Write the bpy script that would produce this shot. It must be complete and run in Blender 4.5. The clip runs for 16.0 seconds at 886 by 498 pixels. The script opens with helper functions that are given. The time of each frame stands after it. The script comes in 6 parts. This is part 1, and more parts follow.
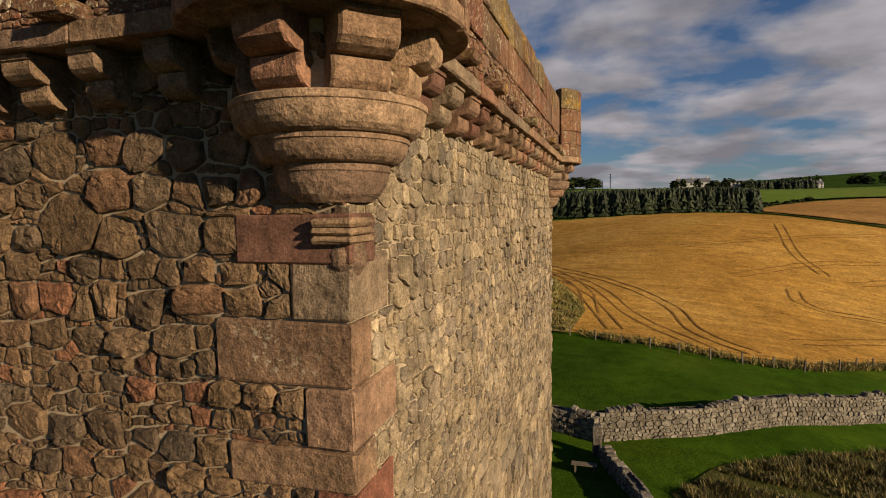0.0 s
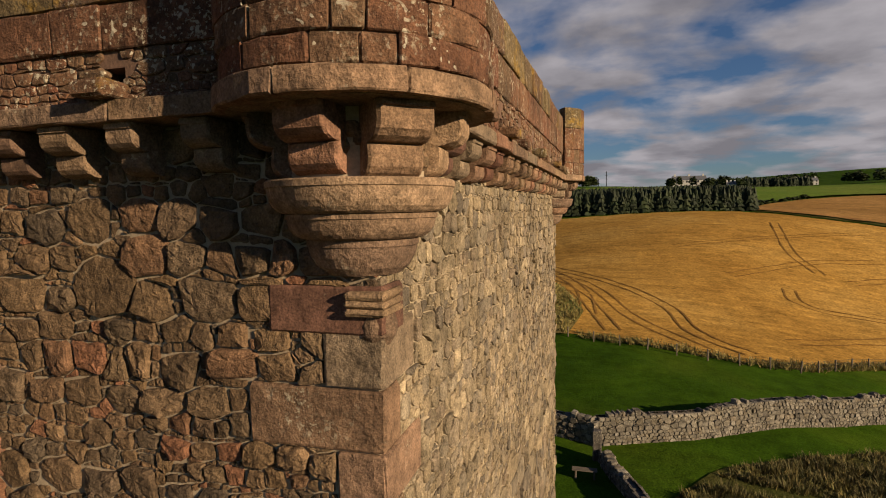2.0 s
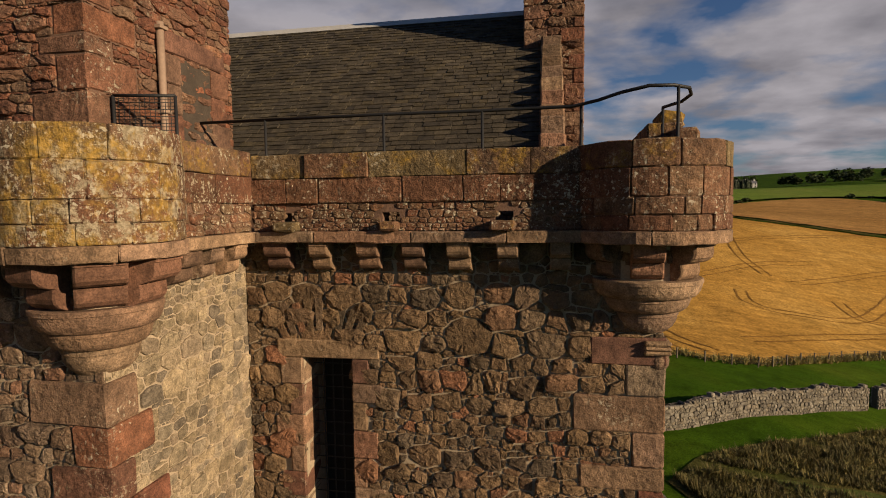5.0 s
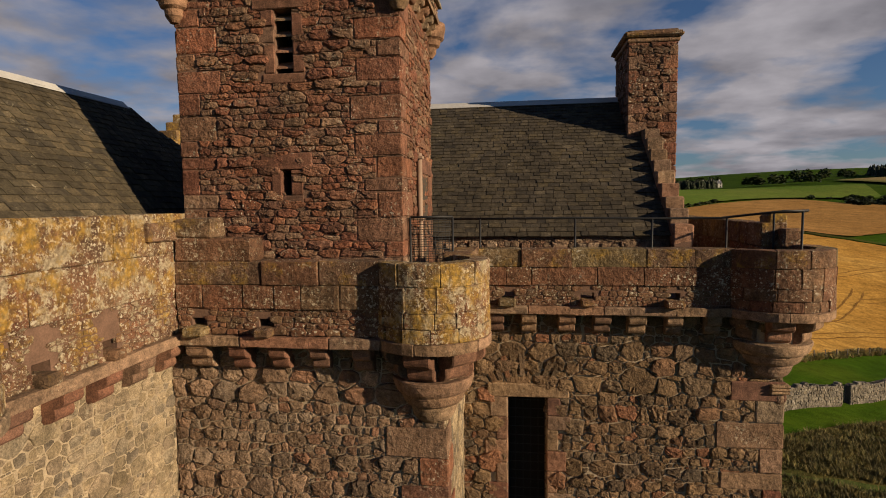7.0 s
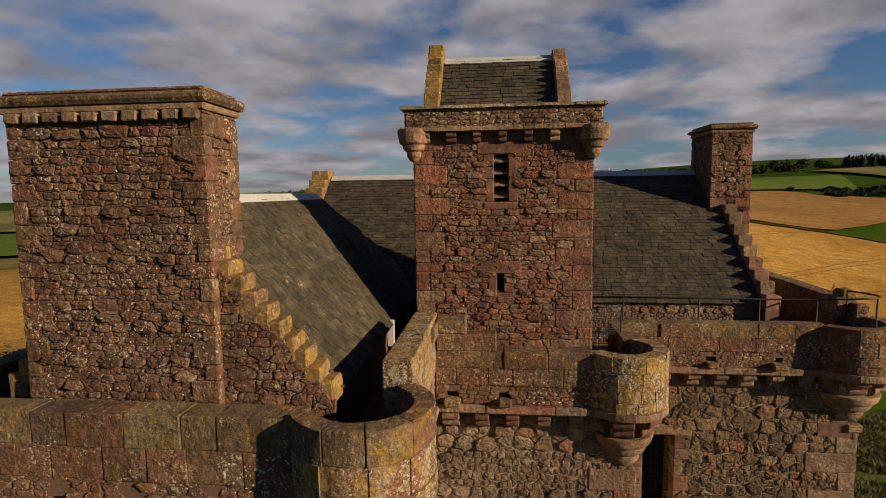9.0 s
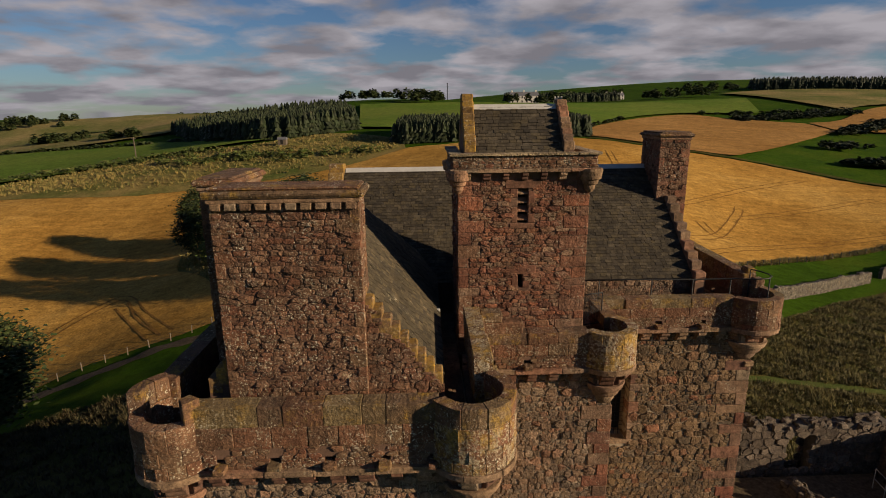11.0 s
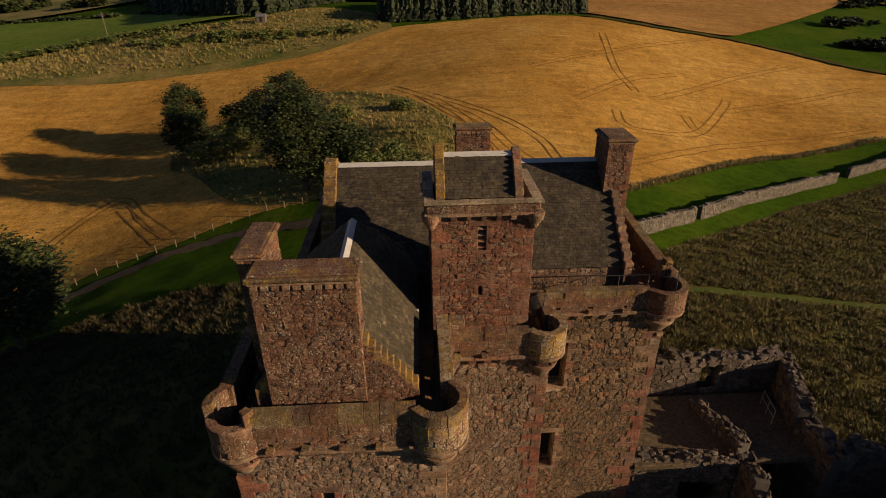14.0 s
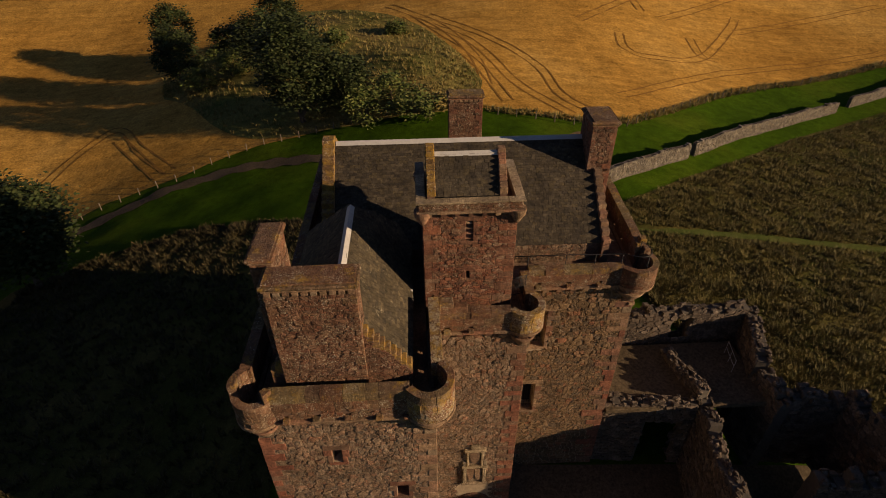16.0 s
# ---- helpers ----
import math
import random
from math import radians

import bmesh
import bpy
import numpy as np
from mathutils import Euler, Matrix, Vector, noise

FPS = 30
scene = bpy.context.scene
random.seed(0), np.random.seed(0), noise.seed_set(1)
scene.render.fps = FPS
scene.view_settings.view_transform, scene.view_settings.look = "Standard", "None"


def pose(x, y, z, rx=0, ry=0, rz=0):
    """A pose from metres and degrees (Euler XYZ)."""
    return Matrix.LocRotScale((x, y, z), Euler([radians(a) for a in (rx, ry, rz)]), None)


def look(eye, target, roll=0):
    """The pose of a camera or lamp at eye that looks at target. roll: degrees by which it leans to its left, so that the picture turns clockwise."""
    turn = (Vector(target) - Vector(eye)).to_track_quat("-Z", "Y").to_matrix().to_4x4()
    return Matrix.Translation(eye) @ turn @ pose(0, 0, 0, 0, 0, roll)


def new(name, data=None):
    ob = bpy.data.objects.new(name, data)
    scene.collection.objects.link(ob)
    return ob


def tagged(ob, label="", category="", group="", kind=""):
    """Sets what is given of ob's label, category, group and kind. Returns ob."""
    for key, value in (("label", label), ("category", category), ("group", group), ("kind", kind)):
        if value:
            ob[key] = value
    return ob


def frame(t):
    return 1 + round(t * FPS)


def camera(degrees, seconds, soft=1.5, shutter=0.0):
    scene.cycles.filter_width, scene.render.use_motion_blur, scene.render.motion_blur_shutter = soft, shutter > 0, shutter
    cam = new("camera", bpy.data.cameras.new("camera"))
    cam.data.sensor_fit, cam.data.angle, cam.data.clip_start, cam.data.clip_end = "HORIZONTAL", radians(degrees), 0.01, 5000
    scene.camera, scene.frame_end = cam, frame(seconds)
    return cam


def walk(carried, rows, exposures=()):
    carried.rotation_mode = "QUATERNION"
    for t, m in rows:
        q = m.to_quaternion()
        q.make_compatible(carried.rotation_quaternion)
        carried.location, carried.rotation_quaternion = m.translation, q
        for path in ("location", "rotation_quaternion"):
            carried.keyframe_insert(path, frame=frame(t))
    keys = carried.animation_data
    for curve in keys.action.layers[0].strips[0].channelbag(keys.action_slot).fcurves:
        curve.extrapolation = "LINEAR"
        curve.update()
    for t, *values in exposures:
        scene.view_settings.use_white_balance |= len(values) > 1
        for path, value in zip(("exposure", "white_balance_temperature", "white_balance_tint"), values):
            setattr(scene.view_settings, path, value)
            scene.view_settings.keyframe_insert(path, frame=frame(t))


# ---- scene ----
import collections

cam = camera(78.3, 16.0, 1.0)
METRES, EYE, TILT, LEAN, TURN = 32.0, 11.0, 0.0, 0.0, 16.0
ROWS = [
    (0.0, 0.0, 0.0, 0.0, -0.05, -3.99, 0.69),
    (0.5, 0.0018, 0.0005, 0.0034, -0.01, -4.05, 0.72),
    (1.0, 0.0024, 0.0007, 0.0083, -0.0, -4.11, 0.78),
    (1.5, 0.0001, -0.0001, 0.0128, -0.35, -4.18, 0.79),
    (2.0, -0.0071, -0.0033, 0.0173, -0.44, -4.26, 0.88),
    (2.5, -0.0191, -0.0123, 0.0228, -0.74, -4.33, 0.84),
    (3.0, -0.0362, -0.0249, 0.0286, -1.31, -4.31, 0.81),
    (3.5, -0.0554, -0.0396, 0.0341, -2.04, -4.27, 0.79),
    (4.0, -0.0762, -0.0552, 0.0397, -2.98, -4.25, 0.78),
    (6.5, -0.2218, -0.1339, 0.0867, -7.89, -4.64, 0.7),
    (7.0, -0.2542, -0.1509, 0.1026, -8.25, -4.67, 0.73),
    (7.5, -0.2876, -0.168, 0.1191, -8.52, -4.65, 0.77),
    (8.0, -0.3224, -0.1835, 0.1358, -8.78, -4.59, 0.79),
    (8.5, -0.3579, -0.1975, 0.1555, -9.01, -4.91, 0.77),
    (11.0, -0.5063, -0.298, 0.2694, -17.87, -14.4, 0.67),
    (11.5, -0.5184, -0.3261, 0.2968, -18.67, -16.61, 0.66),
    (12.0, -0.5238, -0.3518, 0.3276, -18.79, -18.85, 0.64),
    (12.5, -0.5231, -0.3659, 0.3611, -18.84, -21.09, 0.62),
    (13.0, -0.5196, -0.37, 0.3963, -18.85, -23.32, 0.62),
    (13.5, -0.516, -0.3713, 0.4304, -18.86, -25.58, 0.57),
    (14.0, -0.5112, -0.3737, 0.4644, -18.87, -27.83, 0.53),
    (14.5, -0.5038, -0.3783, 0.4983, -18.89, -30.06, 0.5),
    (15.0, -0.4981, -0.3808, 0.5291, -18.91, -32.29, 0.49),
    (15.5, -0.4984, -0.3815, 0.5515, -18.95, -34.49, 0.47),
    (16.0, -0.5025, -0.3815, 0.5762, -18.98, -36.85, 0.43),
]
walk(cam, [(t, pose(0, 0, EYE, TILT, LEAN, TURN) @ pose(METRES * x, METRES * y, METRES * z, 90 + pitch, roll, yaw)) for t, x, y, z, yaw, pitch, roll in ROWS],
     [(0.0, 0.58, 6400, 8), (4.0, 0.49, 6450, 10), (8.5, 0.54, 6350, 9), (11.0, 0.48, 6350, 10), (12.5, 0.40, 6550, 14), (14.5, 0.34, 6950, 17), (16.0, 0.25, 7100, 18)])

# ---- world, sun ----
SUN = Vector((0.905, -0.35, 0.282)).normalized()
world = bpy.data.worlds.new("world")
scene.world = world
world.use_nodes = True
wn, wl = world.node_tree.nodes, world.node_tree.links
wn.clear()
w_out = wn.new("ShaderNodeOutputWorld")
w_bg = wn.new("ShaderNodeBackground")
w_sky = wn.new("ShaderNodeTexSky")
w_sky.sky_type = "NISHITA"
w_sky.sun_disc = False
w_sky.sun_elevation = math.asin(SUN.z)
w_sky.sun_rotation = math.atan2(SUN.x, SUN.y)
w_sky.air_density, w_sky.dust_density, w_sky.ozone_density = 1.0, 0.2, 1.6
w_co = wn.new("ShaderNodeTexCoord")
w_sep = wn.new("ShaderNodeSeparateXYZ")
wl.new(w_co.outputs["Generated"], w_sep.inputs[0])


def w_math(op, a, b=None, clamp=False):
    n = wn.new("ShaderNodeMath")
    n.operation, n.use_clamp = op, clamp
    for i, v in enumerate((a, b)):
        if v is None:
            continue
        if isinstance(v, (int, float)):
            n.inputs[i].default_value = v
        else:
            wl.new(v, n.inputs[i])
    return n.outputs[0]


# clouds lie on a flat layer overhead, so that they close up towards the horizon
w_h = w_math("ADD", w_math("MAXIMUM", w_sep.outputs[2], 0.0), 0.17)
w_cx = w_math("DIVIDE", w_sep.outputs[0], w_h)
w_cy = w_math("DIVIDE", w_sep.outputs[1], w_h)
w_comb = wn.new("ShaderNodeCombineXYZ")
wl.new(w_cx, w_comb.inputs[0])
wl.new(w_cy, w_comb.inputs[1])
w_noise = wn.new("ShaderNodeTexNoise")
w_noise.inputs["Scale"].default_value = 1.5
w_noise.inputs["Detail"].default_value = 6.0
w_noise.inputs["Roughness"].default_value = 0.52
w_noise.inputs["Distortion"].default_value = 0.15
wl.new(w_comb.outputs[0], w_noise.inputs["Vector"])
w_ramp = wn.new("ShaderNodeValToRGB")
w_ramp.color_ramp.elements[0].position, w_ramp.color_ramp.elements[0].color = 0.40, (0, 0, 0, 1)
w_ramp.color_ramp.elements[1].position, w_ramp.color_ramp.elements[1].color = 0.54, (1, 1, 1, 1)
wl.new(w_noise.outputs[0], w_ramp.inputs[0])
w_n2 = wn.new("ShaderNodeTexNoise")
w_n2.inputs["Scale"].default_value = 2.0
w_n2.inputs["Detail"].default_value = 6.0
wl.new(w_comb.outputs[0], w_n2.inputs["Vector"])
w_cloud = wn.new("ShaderNodeValToRGB")
w_cloud.color_ramp.elements[0].position, w_cloud.color_ramp.elements[0].color = 0.38, (4.0, 3.75, 4.15, 1)
w_cloud.color_ramp.elements[1].position, w_cloud.color_ramp.elements[1].color = 0.62, (7.9, 7.3, 7.7, 1)
wl.new(w_n2.outputs[0], w_cloud.inputs[0])
w_mix = wn.new("ShaderNodeMix")
w_mix.data_type = "RGBA"
# the sky clears towards the zenith and towards the sun
w_low = w_math("SUBTRACT", 2.4, w_math("MULTIPLY", w_sep.outputs[2], 4.6), True)
w_side = w_math("MAXIMUM", w_math("ADD", w_math("MULTIPLY", w_sep.outputs[1], 0.9), 0.75, True), 0.15)
wl.new(w_math("MULTIPLY", w_math("MULTIPLY", w_ramp.outputs[0], w_side), w_low), w_mix.inputs["Factor"])
w_blue = wn.new("ShaderNodeMix")
w_blue.data_type, w_blue.blend_type = "RGBA", "MULTIPLY"
w_blue.inputs["Factor"].default_value = 1.0
w_blue.inputs["B"].default_value = (0.68, 0.86, 1.20, 1)
wl.new(w_sky.outputs[0], w_blue.inputs["A"])
wl.new(w_blue.outputs["Result"], w_mix.inputs["A"])
wl.new(w_cloud.outputs[0], w_mix.inputs["B"])
wl.new(w_mix.outputs["Result"], w_bg.inputs[0])
w_bg.inputs[1].default_value = 0.035
wl.new(w_bg.outputs[0], w_out.inputs[0])

sun_data = bpy.data.lights.new("sun", "SUN")
sun_data.energy, sun_data.angle, sun_data.color = 5.0, radians(0.5), (1.0, 0.77, 0.50)
sun = new("sun", sun_data)
sun.matrix_world = look(SUN * 400, (0, 0, 0))

# ---- materials ----
def material(name, build, rough=0.9, metal=0.0):
    m = bpy.data.materials.new(name)
    m.use_nodes = True
    nt = m.node_tree
    b = nt.nodes["Principled BSDF"]
    b.inputs["Roughness"].default_value, b.inputs["Metallic"].default_value = rough, metal
    b.inputs["Specular IOR Level"].default_value = 0.25
    build(nt, b)
    return m


def node(nt, kind, **values):
    n = nt.nodes.new(kind)
    for k, v in values.items():
        n.inputs[k.replace("_", " ")].default_value = v
    return n


def noise_tex(nt, scale, detail=4.0, rough=0.55, vec=None):
    n = node(nt, "ShaderNodeTexNoise", Scale=scale, Detail=detail, Roughness=rough)
    if vec is None:
        vec = coords(nt)
    nt.links.new(vec, n.inputs["Vector"])
    return n.outputs["Fac"]


def coords(nt, scale=None):
    g = nt.nodes.new("ShaderNodeNewGeometry")
    v = g.outputs["Position"]
    if scale:
        mp = nt.nodes.new("ShaderNodeVectorMath")
        mp.operation = "MULTIPLY"
        mp.inputs[1].default_value = scale
        nt.links.new(v, mp.inputs[0])
        v = mp.outputs[0]
    return v


def ramp(nt, fac, stops):
    r = nt.nodes.new("ShaderNodeValToRGB")
    e = r.color_ramp.elements
    while len(e) < len(stops):
        e.new(0.5)
    for k, (p, c) in zip(e, stops):
        k.position = p
        k.color = (*c, 1) if isinstance(c, tuple) else (c, c, c, 1)
    nt.links.new(fac, r.inputs[0])
    return r.outputs[0]


def mix(nt, fac, a, b, mode="MIX"):
    m = nt.nodes.new("ShaderNodeMix")
    m.data_type, m.blend_type = "RGBA", mode
    for sock, v in (("Factor", fac), ("A", a), ("B", b)):
        if isinstance(v, (int, float)):
            m.inputs[sock].default_value = v
        elif isinstance(v, tuple):
            m.inputs[sock].default_value = (*v, 1)
        else:
            nt.links.new(v, m.inputs[sock])
    return m.outputs["Result"]


def bump(nt, b, height, strength=0.5, dist=0.02):
    n = node(nt, "ShaderNodeBump", Strength=strength, Distance=dist)
    nt.links.new(height, n.inputs["Height"])
    nt.links.new(n.outputs[0], b.inputs["Normal"])


def rand(nt, island):
    if island:
        return nt.nodes.new("ShaderNodeNewGeometry").outputs["Random Per Island"]
    return nt.nodes.new("ShaderNodeObjectInfo").outputs["Random"]


def lichen(nt, col, amount, yellow):
    """Pale and ochre crusts: broken flecks that gather in patches, broad worn crusts and golden mats."""
    field = ramp(nt, noise_tex(nt, 1.9, 6, 0.7), [(0.66 - amount, 0.0), (0.80 - amount, 1.0)])
    for size, cut in ((17.0, 0.575), (44.0, 0.60)):
        flecks = ramp(nt, noise_tex(nt, size, 3, 0.55), [(cut, 0.0), (cut + 0.06, 0.8)])
        m = mix(nt, 1.0, flecks, field, "MULTIPLY")
        col = mix(nt, m, col, (0.44, 0.385, 0.28))
    if amount > 0.12:
        dots = ramp(nt, noise_tex(nt, 24.0, 0, 0.5), [(0.70, 0.0), (0.73, 0.85)])
        spread = ramp(nt, noise_tex(nt, 1.3, 3, 0.6), [(0.68 - amount, 0.0), (0.80 - amount, 1.0)])
        col = mix(nt, mix(nt, 1.0, dots, spread, "MULTIPLY"), col, (0.48, 0.43, 0.33))
    crust = ramp(nt, noise_tex(nt, 4.2, 10, 0.78), [(0.72 - amount * 0.60, 0.0), (0.77 - amount * 0.60, 0.8)])
    col = mix(nt, crust, col, ramp(nt, noise_tex(nt, 23.0, 4), [(0.35, (0.20, 0.165, 0.105)), (0.6, (0.40, 0.335, 0.225))]))
    if yellow:
        y = ramp(nt, noise_tex(nt, 1.7, 10, 0.80), [(0.66 - yellow, 0.0), (0.78 - yellow, 0.85)])
        col = mix(nt, y, col, ramp(nt, noise_tex(nt, 17.0, 4), [(0.35, (0.16, 0.105, 0.028)), (0.62, (0.37, 0.215, 0.03))]))
    return col


def stone(name, palette, island=False, lich=0.1, yellow=0.0, grain=55.0, relief=0.7, dist=0.015):
    def build(nt, b):
        n = len(palette)
        col = ramp(nt, rand(nt, island), [((i + 0.5) / n, c) for i, c in enumerate(palette)])
        col = mix(nt, 1.0, col, ramp(nt, noise_tex(nt, 7.0, 7, 0.7), [(0.28, 0.42), (0.72, 1.42)]), "MULTIPLY")
        col = mix(nt, 1.0, col, ramp(nt, noise_tex(nt, 1.1, 6, 0.7), [(0.32, 0.52), (0.66, 1.18)]), "MULTIPLY")
        col = mix(nt, 1.0, col, ramp(nt, noise_tex(nt, grain, 3), [(0.3, 0.6), (0.7, 1.35)]), "MULTIPLY")
        col = lichen(nt, col, lich, yellow)
        nt.links.new(col, b.inputs["Base Color"])
        facets = node(nt, "ShaderNodeTexVoronoi", Scale=13.0)
        nt.links.new(coords(nt), facets.inputs["Vector"])
        h = mix(nt, 0.22, noise_tex(nt, 11.0, 7, 0.66), noise_tex(nt, grain, 3, 0.6))
        h = mix(nt, 0.22, h, facets.outputs["Distance"])
        bump(nt, b, h, relief, dist * 1.9)
    return material(name, build, 0.92)


def plain(name, base, var=0.25, scale=6.0, rough=0.85, metal=0.0, relief=0.3):
    def build(nt, b):
        c = mix(nt, 1.0, base, ramp(nt, noise_tex(nt, scale, 5, 0.65), [(0.25, 1 - var), (0.75, 1 + var)]), "MULTIPLY")
        c = mix(nt, 1.0, c, ramp(nt, noise_tex(nt, scale * 9, 3), [(0.3, 1 - var * 0.6), (0.7, 1 + var * 0.6)]), "MULTIPLY")
        nt.links.new(c, b.inputs["Base Color"])
        bump(nt, b, noise_tex(nt, scale * 7, 4, 0.7), relief, 0.01)
    return material(name, build, rough, metal)


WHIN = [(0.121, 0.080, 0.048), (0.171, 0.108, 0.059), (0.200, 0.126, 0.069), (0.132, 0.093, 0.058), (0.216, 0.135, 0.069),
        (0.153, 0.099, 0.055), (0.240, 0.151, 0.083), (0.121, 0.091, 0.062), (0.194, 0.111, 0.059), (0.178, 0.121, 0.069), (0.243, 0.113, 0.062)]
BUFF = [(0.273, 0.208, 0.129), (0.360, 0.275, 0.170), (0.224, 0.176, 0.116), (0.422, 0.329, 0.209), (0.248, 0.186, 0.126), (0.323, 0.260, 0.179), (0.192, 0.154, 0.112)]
RED = [(0.176, 0.073, 0.045), (0.217, 0.097, 0.058), (0.150, 0.075, 0.050), (0.208, 0.116, 0.068), (0.249, 0.097, 0.053), (0.170, 0.097, 0.064), (0.226, 0.139, 0.089)]
ASH = [(0.218, 0.132, 0.080), (0.273, 0.179, 0.104), (0.197, 0.126, 0.085), (0.306, 0.205, 0.124), (0.251, 0.126, 0.078), (0.241, 0.174, 0.114)]
COPE = [(0.146, 0.073, 0.042), (0.181, 0.103, 0.057), (0.129, 0.076, 0.048), (0.172, 0.122, 0.060)]
M_WHIN = stone("rubble_stone", WHIN, lich=0.02, relief=1.0, dist=0.05)
M_WHIN_J = stone("rubble_stone_joined", WHIN, True, lich=0.02, relief=1.0, dist=0.05)
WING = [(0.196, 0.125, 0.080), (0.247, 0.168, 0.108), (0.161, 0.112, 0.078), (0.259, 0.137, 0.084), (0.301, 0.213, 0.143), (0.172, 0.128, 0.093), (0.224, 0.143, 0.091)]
M_WING = stone("wing_rubble", WING, lich=0.08, relief=1.0, dist=0.05)
M_WING_J = stone("wing_rubble_joined", WING, True, lich=0.08, relief=1.0, dist=0.05)
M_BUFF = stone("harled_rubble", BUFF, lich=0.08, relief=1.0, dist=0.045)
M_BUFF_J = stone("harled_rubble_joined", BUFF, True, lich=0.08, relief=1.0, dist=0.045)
M_RED = stone("red_rubble", RED, lich=0.13, relief=1.0, dist=0.035)
M_RED_J = stone("red_rubble_joined", RED, True, lich=0.12, relief=1.0, dist=0.035)
STACK = [(0.143, 0.072, 0.044), (0.179, 0.094, 0.055), (0.121, 0.066, 0.042), (0.196, 0.112, 0.068), (0.162, 0.070, 0.041), (0.137, 0.082, 0.053)]
M_STACK = stone("stack_rubble", STACK, lich=0.20, yellow=0.06, relief=1.0, dist=0.035)
M_STACK_J = stone("stack_rubble_joined", STACK, True, lich=0.17, yellow=0.02, relief=1.0, dist=0.035)
M_ASH = stone("sandstone_block", ASH, lich=0.10, yellow=0.0, relief=1.0, dist=0.025)
PARC = [(0.154, 0.072, 0.040), (0.184, 0.095, 0.052), (0.128, 0.071, 0.042), (0.190, 0.110, 0.061), (0.168, 0.069, 0.039), (0.145, 0.087, 0.049)]
M_PAR = stone("parapet_sandstone", PARC, lich=0.20, yellow=0.04, relief=1.0, dist=0.04)
M_COPE = stone("lichened_coping", COPE, lich=0.17, yellow=0.14, relief=1.0, dist=0.04)
M_REDQ = stone("deep_red_quoin", [(0.23, 0.085, 0.052), (0.19, 0.085, 0.055), (0.26, 0.105, 0.062), (0.17, 0.10, 0.066)], lich=0.08, relief=1.0, dist=0.03)
M_REDASH = stone("red_dressed_stone", [(0.155, 0.072, 0.046), (0.18, 0.092, 0.058), (0.135, 0.068, 0.047), (0.165, 0.10, 0.066)], lich=0.06, relief=0.8, dist=0.01)
M_CRUST = stone("crusted_sandstone", PARC, lich=0.36, yellow=0.18, relief=1.0, dist=0.04)
M_CRUST_J = stone("crusted_rubble", PARC, True, lich=0.32, yellow=0.15, relief=1.0, dist=0.04)
M_GOLD = stone("golden_crow_step", [(0.18, 0.105, 0.045), (0.15, 0.09, 0.05), (0.22, 0.135, 0.05)], lich=0.18, yellow=0.20, relief=0.9)
M_MORTAR_B = plain("buff_mortar", (0.30, 0.238, 0.160), 0.3, 5.0, 0.95, relief=0.9)
M_MORTAR = plain("lime_mortar", (0.32, 0.25, 0.172), 0.25, 4.0, 0.95, relief=0.8)
M_MORTAR_R = plain("red_mortar", (0.135, 0.080, 0.055), 0.3, 5.0, 0.95, relief=0.8)
M_PAR_J = stone("parapet_rubble", PARC, True, lich=0.22, yellow=0.05, relief=0.9)
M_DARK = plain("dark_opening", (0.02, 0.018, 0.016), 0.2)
M_LEAD = plain("lead_flashing", (0.42, 0.41, 0.39), 0.15, 3.0, 0.5)
M_IRON = plain("painted_iron", (0.018, 0.018, 0.019), 0.2, 8.0, 0.55, 0.0)
M_WOOD = plain("weathered_wood", (0.120, 0.096, 0.072), 0.3, 5.0)
SLATE = [(0.052, 0.042, 0.029), (0.073, 0.059, 0.039), (0.041, 0.034, 0.026), (0.094, 0.076, 0.050), (0.061, 0.050, 0.037), (0.079, 0.062, 0.036)]
M_SLATE = stone("stone_slate", SLATE, lich=0.05, yellow=0.0, grain=40.0, relief=0.35)
M_SLATE_J = stone("stone_slate_joined", SLATE, True, lich=0.05, yellow=0.0, grain=40.0, relief=0.35)
MOSSY = [(0.064, 0.052, 0.032), (0.080, 0.063, 0.038), (0.048, 0.040, 0.028), (0.100, 0.078, 0.046)]
M_MOSSY = stone("mossy_slate", MOSSY, lich=0.10, yellow=0.02, grain=40.0, relief=0.35)
M_MOSSY_J = stone("mossy_slate_joined", MOSSY, True, lich=0.10, yellow=0.02, grain=40.0, relief=0.35)
M_DOOR = plain("dark_boards", (0.055, 0.042, 0.032), 0.3, 5.0)
M_PIPE = plain("painted_pipe", (0.26, 0.18, 0.13), 0.15, 4.0, 0.6)

# ---- geometry helpers ----
def part(name, bm, mat, parent=None, label="", smooth=False):
    """One mesh object out of a bmesh, or of (verts, faces), under a thing or a part."""
    me = bpy.data.meshes.new(name)
    if isinstance(bm, tuple):
        me.from_pydata(*((bm[0], [], bm[1])))
    else:
        bm.to_mesh(me)
        bm.free()
    me.materials.append(mat)
    if smooth:
        me.polygons.foreach_set("use_smooth", [True] * len(me.polygons))
    ob = new(name, me)
    if parent:
        ob.parent = parent
    if label:
        ob["label"] = label
    return ob


def straight(origin, along, out):
    """Map of a wall: s along it, o outwards, z up."""
    ox, oy = origin
    return lambda s, o, z: (ox + along[0] * s + out[0] * o, oy + along[1] * s + out[1] * o, z)


def arc(cx, cy, r, a0):
    """Map of a round wall: s along the outer face from the angle a0 on, clockwise seen from above reversed."""
    return lambda s, o, z: (cx + (r + o) * math.cos(a0 + s / r), cy + (r + o) * math.sin(a0 + s / r), z)


RNG = random.Random(7)


